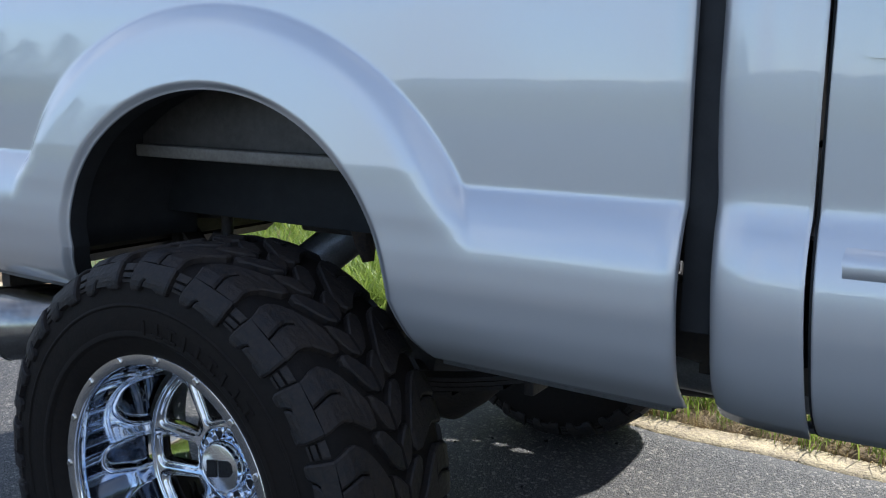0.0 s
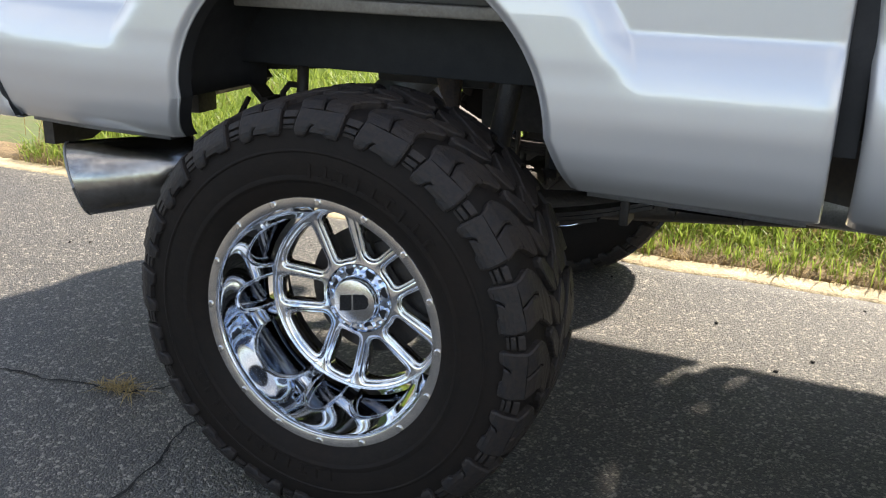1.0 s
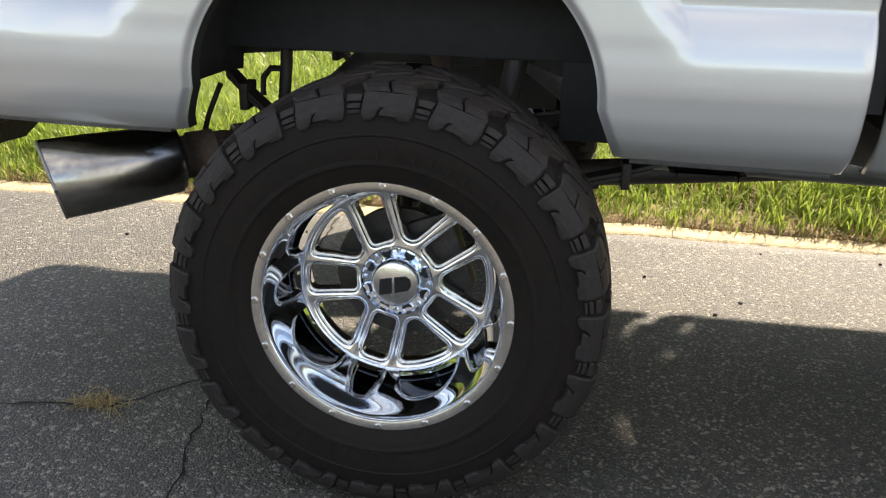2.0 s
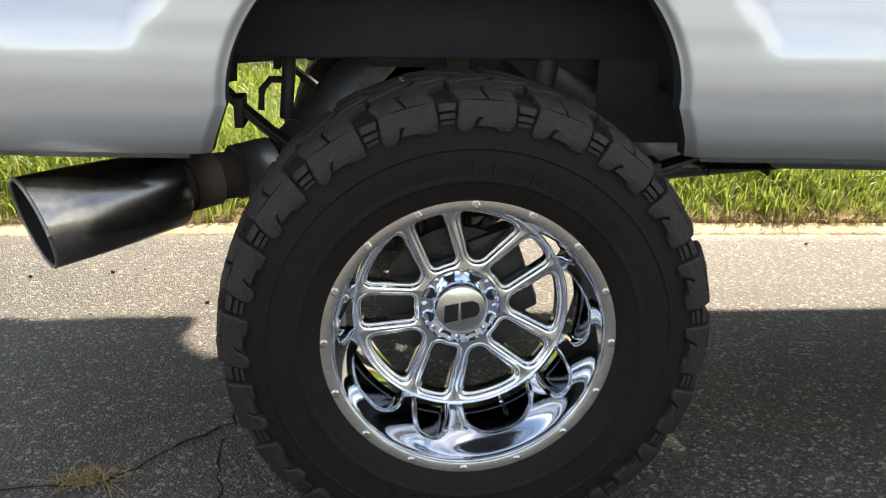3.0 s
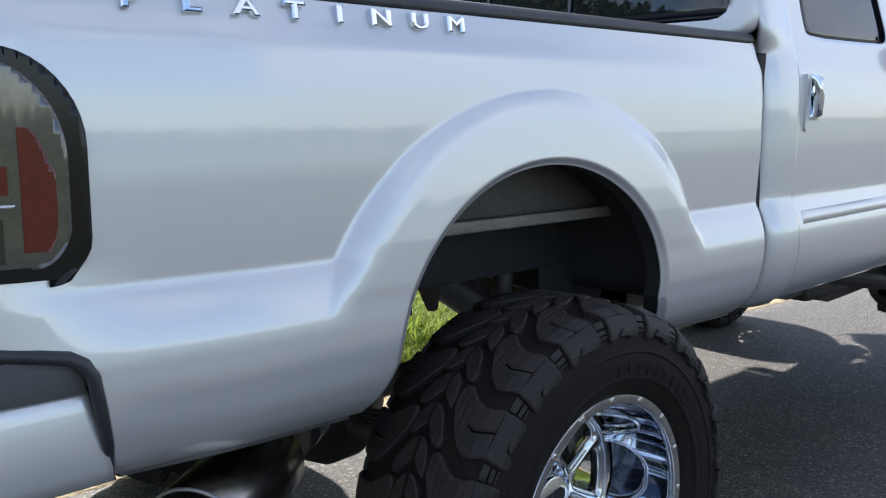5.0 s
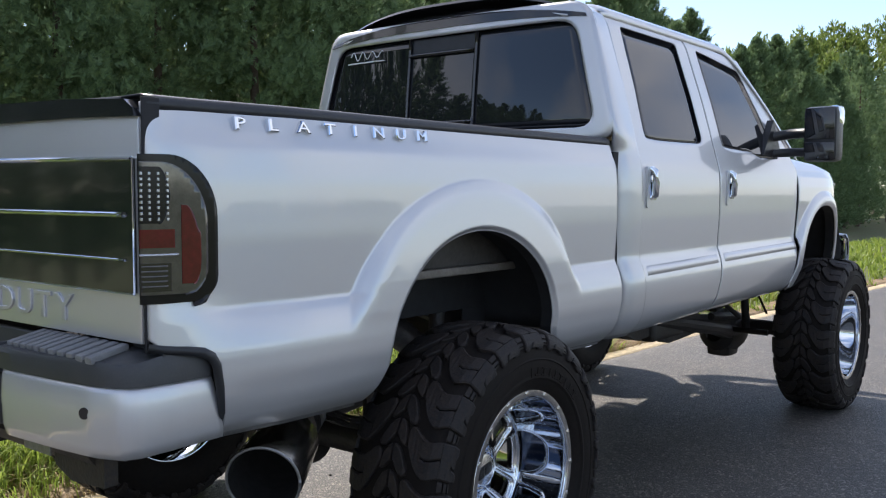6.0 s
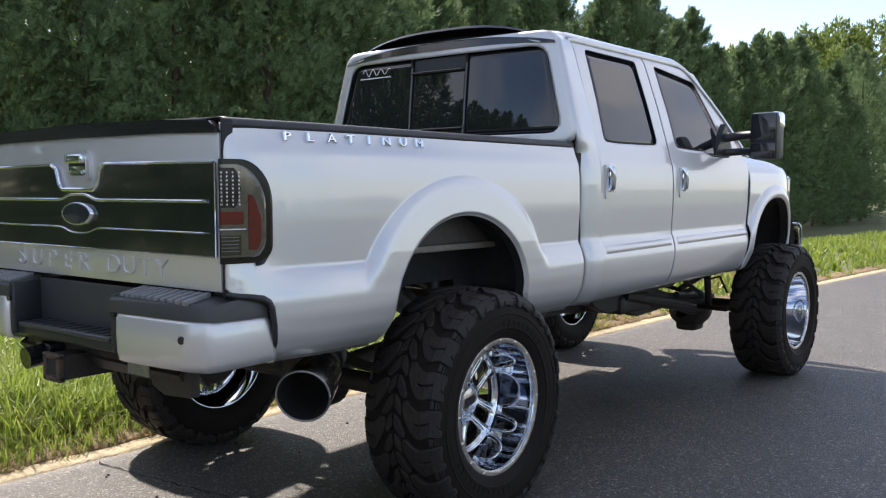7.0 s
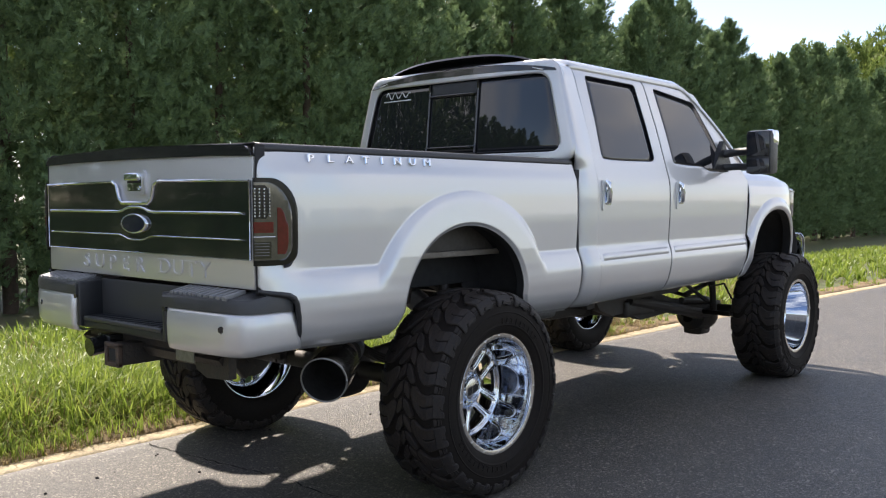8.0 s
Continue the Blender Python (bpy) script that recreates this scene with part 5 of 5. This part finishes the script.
ASPHALT = asphalt()
SOIL = mat("verge_soil", (0.075, 0.115, 0.03), 0.95, var=0.6, scale=1.3, bump=0.8, bscale=25, color2=(0.12, 0.10, 0.05))
EDGE = mat("faded_yellow_edge", (0.62, 0.50, 0.29), 0.9, var=0.5, scale=9, bump=0.8, bscale=70, color2=(0.30, 0.24, 0.165))
THATCH = mat("dead_grass", (0.30, 0.20, 0.10), 0.95, var=0.5, scale=12, bump=0.8, bscale=60, color2=(0.14, 0.10, 0.055))
CRACK = mat("crack_dirt", (0.012, 0.011, 0.01), 0.95, var=0.3, scale=40)


def leaf_material(name, a, b, rough=0.5, thin=0.35):
    """Foliage that varies from leaf to leaf and lets light through."""
    m = bpy.data.materials.new(name)
    m.use_nodes = True
    n, l = m.node_tree.nodes, m.node_tree.links
    p = n["Principled BSDF"]
    g = n.new("ShaderNodeNewGeometry")
    mix = n.new("ShaderNodeMix")
    mix.data_type = "RGBA"
    mix.inputs["A"].default_value, mix.inputs["B"].default_value = (*a, 1), (*b, 1)
    l.new(g.outputs["Random Per Island"], mix.inputs["Factor"])
    l.new(mix.outputs["Result"], p.inputs["Base Color"])
    p.inputs["Roughness"].default_value = rough
    p.inputs["Specular IOR Level"].default_value = 0.3
    tr = n.new("ShaderNodeBsdfTranslucent")
    l.new(mix.outputs["Result"], tr.inputs["Color"])
    ms = n.new("ShaderNodeMixShader")
    ms.inputs["Fac"].default_value = thin
    l.new(p.outputs["BSDF"], ms.inputs[1])
    l.new(tr.outputs["BSDF"], ms.inputs[2])
    l.new(ms.outputs["Shader"], n["Material Output"].inputs["Surface"])
    return m


GRASS = leaf_material("grass_blades", (0.175, 0.262, 0.038), (0.30, 0.36, 0.075), 0.45, 0.5)
STRAW = leaf_material("dry_blades", (0.42, 0.32, 0.15), (0.26, 0.19, 0.09), 0.7, 0.3)
CYPRESS = leaf_material("cypress_sprays", (0.112, 0.175, 0.085), (0.180, 0.258, 0.115), 0.7, 0.38)
BROAD = leaf_material("broad_leaves", (0.12, 0.18, 0.045), (0.22, 0.27, 0.07), 0.5, 0.5)
BARK = mat("bark", (0.11, 0.075, 0.05), 0.9, var=0.5, scale=8, bump=0.8, bscale=40)
KERB = 1.13


def verge_z(y):
    return -1.0 * smooth01((y - 2.2) / 12.0) + 0.015


def bend(x):
    """The road's gentle turn: how far its edge lies aside at x."""
    t = min(max(x, 0.0), 14.0)
    return -0.012 * t - 0.0026 * t * t - 0.085 * max(x - 14.0, 0.0)


def build_ground():
    xs = sorted(set([-400, -150, -60, -30, -18] + list(np.arange(-12, 40.1, 0.5)) + [48, 60, 90, 150, 400]))
    ys = [KERB, 1.28, 1.42, 1.6, 1.8, 2.2, 2.8, 3.5, 4.5, 5.5, 6.5, 7.5, 8.5, 9.5, 11, 14, 20, 40, 120, 400]
    yb = [-400, -120, -40, -22, -14, -9.5]
    # one sheet: verge, road bed and far side
    rows = []
    for x in xs:
        row = [(x, y + bend(x), -0.03) for y in yb] + [(x, -9.4 + bend(x), -0.05), (x, KERB - 0.05 + bend(x), -0.05)]
        for y in ys:
            z = verge_z(y) - 0.06 * smooth01((1.5 - y) / 0.3) + 0.03 * noise.noise((x * 0.6, y * 0.6, 0)) * smooth01((y - 1.2) / 0.6)
            row.append((x, y + bend(x), z))
        rows.append(row)
    tagged(part("ground", grid(rows, flip=True), SOIL, None, "grassy verge beside the road"), "", "ground", "", "structure")
    rr = []
    for x in sorted(set([-400, -100, -40, -20] + list(np.arange(-10, 30, 0.5)) + [40, 60, 100, 400])):
        rr.append([(x, y + bend(x), 0.0) for y in (-9.5, -6, -4, -3, -2, -1, 0, 0.6, 1.0, KERB + 0.02)])
    tagged(part("road", grid(rr, flip=True), ASPHALT, None, "weathered grey asphalt road with pale stones", solid=0.04), "", "road", "", "structure")
    # uneven yellow-washed edge strip
    er = []
    for x in np.arange(-14, 40, 0.03):
        w = 0.5 + 0.5 * noise.noise((x * 16, 0, 3))
        j = 0.024 * noise.noise((x * 3.1, 1, 0)) + 0.018 * noise.noise((x * 21, 4, 0)) + 0.008 * noise.noise((x * 60, 4, 0))
        h = 0.0065 + 0.003 * w + 0.004 * noise.noise((x * 11, 2, 0))
        j += bend(x)
        er.append([(x, KERB - 0.035 + j, -0.012), (x, KERB - 0.022 + j, h * 0.75), (x, KERB + 0.03 + bend(x), h), (x, KERB + 0.10 + j, h * 0.95), (x, KERB + 0.13 + 2 * j - bend(x), 0.006), (x, KERB + 0.20 + bend(x), -0.02)])
    tagged(part("road_edge", grid(er, flip=True), EDGE, None, "uneven yellow-washed concrete edging of the road"), "", "edging", "", "structure")
    th = []
    for x in np.arange(-14, 40, 0.06):
        j = 0.03 * noise.noise((x * 3, 9, 0))
        j += bend(x)
        th.append([(x, KERB + 0.12 + bend(x), -0.02)] + [(x, KERB + 0.15 + 0.05 * i + j, 0.02 + 0.012 * noise.noise((x * 9, i * 1.7, 5)) + 0.006 * i) for i in range(5)] + [(x, KERB + 0.42 + bend(x), -0.01)])
    tagged(part("thatch", grid(th, flip=True), THATCH, None, "matted dead grass along the road edge"), "", "dead grass", "", "stuff")
    # cracks in the asphalt
    for pts, w in (([(-2.4, -0.95), (-1.4, -0.86), (-0.85, -0.80), (-0.58, -0.52), (-0.55, -0.1), (-0.62, 0.5), (-0.66, 1.08)], 0.005), ([(-0.60, -0.6), (-0.5, -1.2), (-0.62, -2.0), (-0.55, -3.0)], 0.004)):
        line = []
        for (x0, y0), (x1, y1) in zip(pts, pts[1:]):
            k = max(int(math.dist((x0, y0), (x1, y1)) / 0.03), 2)
            for i in range(k):
                t = i / k
                line.append((x0 + (x1 - x0) * t + 0.03 * noise.noise((x0 + t * 4, y0, 1)) + random.uniform(-0.006, 0.006), y0 + (y1 - y0) * t + 0.03 * noise.noise((y0 + t * 4, x0, 7)) + random.uniform(-0.006, 0.006)))
        left, right = [], []
        for i, p in enumerate(line):
            a, b = line[max(i - 1, 0)], line[min(i + 1, len(line) - 1)]
            d = Vector((b[0] - a[0], b[1] - a[1])).normalized()
            ww = w * random.uniform(0.3, 1.3)
            left.append((p[0] - d.y * ww, p[1] + d.x * ww, 0.004))
            right.append((p[0] + d.y * ww, p[1] - d.x * ww, 0.004))
        tagged(part("road_crack", grid([left, right], flip=True), CRACK, None, "thin dark crack across the asphalt"), "", "crack", "", "structure")


def blades(name, spots, height, width, material, label, lean=0.45, seed=1):
    """Tapered bent blades at the given spots (x, y, z, size)."""
    rg = np.random.default_rng(seed)
    n = len(spots)
    p = np.array(spots)
    p[:, 1] += [bend(x) for x in p[:, 0]]
    a = rg.uniform(0, 2 * math.pi, n)
    h = height * p[:, 3] * rg.uniform(0.55, 1.25, n)
    w = width * rg.uniform(0.6, 1.3, n) * np.sqrt(p[:, 3])
    ln = lean * rg.uniform(0.2, 1.6, n)
    d = np.c_[np.cos(a), np.sin(a)]
    q = np.c_[-np.sin(a), np.cos(a)]
    V = np.zeros((n, 7, 3))
    for i, (t, wd) in enumerate(((0, 0.8), (0.45, 1.0), (0.8, 0.65))):
        off = d * (ln * h * t ** 2)[:, None]
        z = p[:, 2] + h * (t - 0.25 * ln * t ** 3)
        for k, sg in ((0, -1), (1, 1)):
            V[:, 2 * i + k, :2] = p[:, :2] + off + q * (sg * w * wd)[:, None]
            V[:, 2 * i + k, 2] = z
    V[:, 6, :2] = p[:, :2] + d * (ln * h)[:, None]
    V[:, 6, 2] = p[:, 2] + h * (1 - 0.3 * ln)
    base = np.arange(n) * 7
    F4 = np.concatenate([np.c_[base, base + 1, base + 3, base + 2], np.c_[base + 2, base + 3, base + 5, base + 4]])
    F3 = np.c_[base + 4, base + 5, base + 6]
    me = bpy.data.meshes.new(name)
    me.from_pydata(V.reshape(-1, 3).tolist(), [], F4.tolist() + F3.tolist())
    me.materials.append(material)
    ob = new(name, me)
    return tagged(ob, label, "grass", "", "stuff")


def build_grass():
    rg = np.random.default_rng(5)

    def spots(n, x0, x1, y0, y1, size, tuft=0.0, edge=False):
        out = []
        while len(out) < n:
            x, y = rg.uniform(x0, x1), y0 + (y1 - y0) * rg.random() ** 1.2
            dens = 0.55 + 0.9 * noise.noise((x * 1.1, y * 1.1, 3))
            if rg.random() > dens + 0.35:
                continue
            k = size * (0.7 + 0.7 * max(0, noise.noise((x * 0.7, y * 0.7, 8)) + 0.4))
            k *= 0.45 + 0.55 * smooth01((y - 1.28) / 0.45)
            m = 1 if rg.random() < 0.4 else 7
            for _ in range(m):
                xx, yy = x + rg.normal(0, 0.02), max(y + rg.normal(0, 0.03), 1.23)
                out.append((xx, yy, verge_z(yy) - 0.01 + 0.03 * noise.noise((xx * 0.6, yy * 0.6, 0)) * smooth01((yy - 1.2) / 0.6), k))
        return out[:n]
    blades("grass", spots(52000, -3.5, 5.0, 1.28, 4.2, 1.0), 0.27, 0.005, GRASS, "bright green long grass on the verge", 0.6, 1)
    blades("grass", spots(26000, -5.0, 9.0, 4.0, 9.5, 1.1), 0.25, 0.008, GRASS, "green grass towards the hedge", 0.6, 2)
    blades("grass", spots(26000, 5.0, 34.0, 1.28, 10.0, 1.0), 0.22, 0.013, GRASS, "green grass along the road", 0.6, 3)
    blades("dry_grass", spots(13000, -3.5, 6.0, 1.24, 1.85, 1.1), 0.14, 0.003, STRAW, "dry straw grass at the road edge", 1.3, 4)
    blades("dry_grass", spots(6000, -4, 12.0, 1.5, 7.0, 1.2), 0.2, 0.0035, STRAW, "pale dry stems among the grass", 0.5, 6)
    tuft = [(-0.89 + rg.normal(0, 0.035), -0.79 + rg.normal(0, 0.015), 0.0, 0.5) for _ in range(120)]
    blades("dry_grass", tuft, 0.06, 0.0025, STRAW, "dead tuft in the asphalt crack", 2.2, 7)
    for i in range(26):
        x, y = rg.uniform(-2.2, 2.5), rg.uniform(0.2, 1.05)
        r = rg.uniform(0.004, 0.011)
        bm = bmesh.new()
        bmesh.ops.create_icosphere(bm, subdivisions=1, radius=r)
        for v in bm.verts:
            v.co *= rg.uniform(0.7, 1.2)
        geo = [(v.co.x + x, v.co.y + y, v.co.z * 0.6 + r * 0.45) for v in bm.verts], [tuple(v.index for v in f.verts) for f in bm.faces]
        bm.free()
        tagged(part("clod", geo, CRACK, None, "small dark clod on the asphalt", smooth=False), "", "clod", "clods on the road")


# ---- trees ----
def crown_mesh(name, branches, per, size, material, seed, flat=0.5):
    """Many small leaf sprays about branch tips: branches are (tip, outward direction, reach)."""
    rg = np.random.default_rng(seed)
    tips = np.array([b[0] for b in branches])
    dirs = np.array([b[1] for b in branches])
    reach = np.array([b[2] for b in branches])
    n = len(branches) * per
    idx = np.repeat(np.arange(len(branches)), per)
    t = rg.random(n) ** 0.8
    spread = rg.normal(0, 1, (n, 3)) * np.array([1, 1, 0.8])
    c = tips[idx] - dirs[idx] * (t * reach[idx])[:, None] + spread * (0.10 + 0.30 * t)[:, None] * reach[idx][:, None] * 0.55
    d = dirs[idx] + rg.normal(0, 0.45, (n, 3)) + np.array([0, 0, flat])
    d /= np.linalg.norm(d, axis=1)[:, None]
    r = rg.normal(0, 1, (n, 3))
    s = np.cross(d, r)
    s /= np.linalg.norm(s, axis=1)[:, None]
    L = size * rg.uniform(0.6, 1.5, n)
    W = L * rg.uniform(0.12, 0.26, n)
    V = np.stack([c, c + d * (L * 0.5)[:, None] - s * W[:, None], c + d * L[:, None], c + d * (L * 0.5)[:, None] + s * W[:, None]], 1)
    base = np.arange(n) * 4
    me = bpy.data.meshes.new(name)
    me.from_pydata(V.reshape(-1, 3).tolist(), [], np.c_[base, base + 1, base + 2, base + 3].tolist())
    me.materials.append(material)
    return me


def spray_mesh(name, branches, twigs, needles, size, material, seed):
    """Feathery flat sprays: each branch tip carries twigs, each twig two rows of fine scale leaves."""
    rg = np.random.default_rng(seed)
    tips = np.array([b[0] for b in branches])
    dirs = np.array([b[1] for b in branches])
    reach = np.array([b[2] for b in branches])
    nt = len(branches) * twigs
    ib = np.repeat(np.arange(len(branches)), twigs)
    t = rg.random(nt) ** 0.75
    base = tips[ib] - dirs[ib] * (t * reach[ib])[:, None] + rg.normal(0, 1, (nt, 3)) * np.array([1, 1, 0.75]) * ((0.08 + 0.26 * t) * reach[ib] * 0.62)[:, None]
    td = dirs[ib] + rg.normal(0, 0.42, (nt, 3)) + np.array([0, 0, 0.35])
    td /= np.linalg.norm(td, axis=1)[:, None]
    sd = np.cross(td, rg.normal(0, 1, (nt, 3)))
    sd /= np.linalg.norm(sd, axis=1)[:, None]
    tl = size * rg.uniform(0.7, 1.5, nt)
    n = nt * needles
    it = np.repeat(np.arange(nt), needles)
    k = np.tile(np.arange(needles), nt)
    f = (k + 0.5) / needles
    side = np.where(k % 2 == 0, 1.0, -1.0)
    c = base[it] + td[it] * (tl[it] * f * 0.85)[:, None]
    d = td[it] * 0.72 + sd[it] * (side * 0.7)[:, None] + rg.normal(0, 0.16, (n, 3))
    d /= np.linalg.norm(d, axis=1)[:, None]
    L = tl[it] * (0.62 - 0.38 * f) * rg.uniform(0.8, 1.25, n)
    w = np.cross(d, np.cross(td[it], sd[it]) + rg.normal(0, 0.3, (n, 3)))
    w /= np.linalg.norm(w, axis=1)[:, None]
    W = 0.13 * L + 0.006
    V = np.stack([c - w * W[:, None], c + w * W[:, None], c + d * L[:, None]], 1)
    me = bpy.data.meshes.new(name)
    me.from_pydata(V.reshape(-1, 3).tolist(), [], np.arange(n * 3).reshape(-1, 3).tolist())
    me.materials.append(material)
    return me


def cypress(seed, height, radius, dense=1.0):
    rg = np.random.default_rng(seed)
    tree = tagged(new("cypress_tree"), "tall dark green cypress in a dense hedge row", "tree", "hedge of cypresses")
    part("trunk", tube([(0, 0, -0.3), (0.02, 0, height * 0.3), (0, 0.03, height * 0.7), (0, 0, height * 0.97)], [0.17, 0.13, 0.06, 0.01], 10), BARK, tree)
    br = []
    m = int(400 * dense ** 0.5)
    for i in range(m):
        z = height * (0.02 + 0.98 * (i / m) ** 0.9)
        k = 1 - z / height
        a = rg.uniform(0, 2 * math.pi)
        lump = 1 + 0.22 * math.sin(3 * a + z * 1.7 + seed) + rg.normal(0, 0.10)
        r = radius * min(1.0, 1.35 * k ** 0.72 + 0.02) * lump * (1.0 if i % 3 else 0.62)
        up = 0.35 + 0.8 * (1 - k)
        dr = np.array([math.cos(a), math.sin(a), up])
        dr /= np.linalg.norm(dr)
        br.append((np.array([r * math.cos(a), r * math.sin(a), z + 0.25 * r]), dr, 0.30 + 0.75 * r * 0.6))
    crown = new("crown", spray_mesh("crown", br, int(25 * dense) + 2, 8, 0.225, CYPRESS, seed + 9))
    crown.parent = tree
    return tree


def broadleaf(seed, height, radius, leaf):
    rg = np.random.default_rng(seed)
    tree = tagged(new("broadleaf_tree"), "tall leafy yellow-green tree behind the hedge", "tree", "trees behind the hedge")
    limbs = [tube([(0, 0, -0.3), (0.1, 0, height * 0.4), (0, 0.1, height * 0.8)], [0.22, 0.15, 0.05], 10)]
    br = []
    for i in range(240):
        a, u = rg.uniform(0, 2 * math.pi), rg.uniform(-0.75, 1)
        k = math.sqrt(max(0, 1 - u * u)) * rg.uniform(0.55, 1.1)
        tip = np.array([radius * k * math.cos(a), radius * k * math.sin(a), height * 0.58 + u * height * 0.42 * rg.uniform(0.8, 1.05)])
        d = tip - np.array([0, 0, height * 0.45])
        d /= np.linalg.norm(d)
        br.append((tip, d, rg.uniform(0.5, 1.1)))
        if i % 7 == 0:
            limbs.append(tube([(0, 0, height * 0.3), tuple(tip * 0.5 + np.array([0, 0, height * 0.22])), tuple(tip)], [0.08, 0.05, 0.012], 6))
    part("trunk", join(*limbs), BARK, tree)
    crown = new("crown", crown_mesh("crown", br, 70, leaf, BROAD, seed, 0.1))
    crown.parent = tree
    return tree


def build_trees():
    rg = np.random.default_rng(11)
    thin = cypress(8, 11.0, 2.6, 0.4)
    kinds = [cypress(s, h, r) for s, h, r in ((1, 10.6, 2.3), (2, 11.6, 2.5), (3, 10.0, 2.2), (4, 11.0, 2.4))]
    used = set()
    for row, (y0, gap, off) in enumerate(((15.6, 2.4, 0.0), (17.6, 2.4, 1.1))):
        for i in range(27):
            x = 0.5 + gap * i + off + rg.normal(0, 0.2)
            if x > 68:
                continue
            y = y0 - 0.02 * x + rg.normal(0, 0.25)
            k = kinds[int(rg.integers(0, 4))] if row == 0 else thin
            sc = rg.uniform(0.9, 1.06) * (1.02 if x < 42 else 0.95)
            m = pose(x, y, verge_z(y) - 0.05, 0, 0, rg.uniform(0, 360)) @ Matrix.Scale(sc, 4)
            if id(k) not in used:
                used.add(id(k))
                k.matrix_basis = m
            else:
                c = copy_thing(k, pose(0, 0, 0))
                c.matrix_basis = m
    for i in range(22):
        c = copy_thing(thin, pose(0, 0, 0))
        c.matrix_basis = pose(66 + 3.0 * i, 14.5 + rg.normal(0, 0.6) - 0.06 * i, -1.0, 0, 0, 61 * i) @ Matrix.Scale(rg.uniform(1.05, 1.3), 4)
    b = broadleaf(21, 9.5, 3.2, 0.20)
    b.matrix_basis = pose(56, 26, -0.5)
    for x, y, s in ((64, 23, 1.3), (71, 22.5, 1.5), (79, 22, 1.65), (88, 22, 1.85), (98, 20, 2.0), (92, 15, 1.5), (48, 27, 1.2), (42, 25, 1.25), (36, 24.5, 1.2), (30, 25, 1.3), (24, 24.5, 1.2), (18, 25, 1.25), (12, 24.5, 1.2), (6, 25, 1.25), (0, 25, 1.2)):
        c = copy_thing(b, pose(0, 0, 0))
        c.matrix_basis = pose(x, y, -0.5, 0, 0, 50 * s * x) @ Matrix.Scale(s, 4)
    # the far side of the road, which the paint and the chrome mirror
    for i in range(64):
        c = copy_thing(b, pose(0, 0, 0))
        c.matrix_basis = pose(-150 + 4.7 * i + rg.normal(0, 0.8), -118 + rg.normal(0, 3), -1.2, 0, 0, 77 * i) @ Matrix.Diagonal((1.0, 1.0, rg.uniform(0.40, 0.46), 1))
    for i in range(26):
        c = copy_thing(thin, pose(0, 0, 0))
        c.matrix_basis = pose(-34 + rg.normal(0, 0.5), -34 + 1.75 * i, -0.3, 0, 0, 47 * i) @ Matrix.Diagonal((0.7, 0.7, rg.uniform(0.36, 0.40), 1))
    for i in range(44):
        c = copy_thing(thin, pose(0, 0, 0))
        c.matrix_basis = pose(-34 + 1.5 * (i % 22), (14.5 if i < 22 else 17.0) + rg.normal(0, 0.4), -0.4, 0, 0, 31 * i) @ Matrix.Scale(rg.uniform(0.74, 0.88), 4)


build_ground()
build_grass()
build_trees()
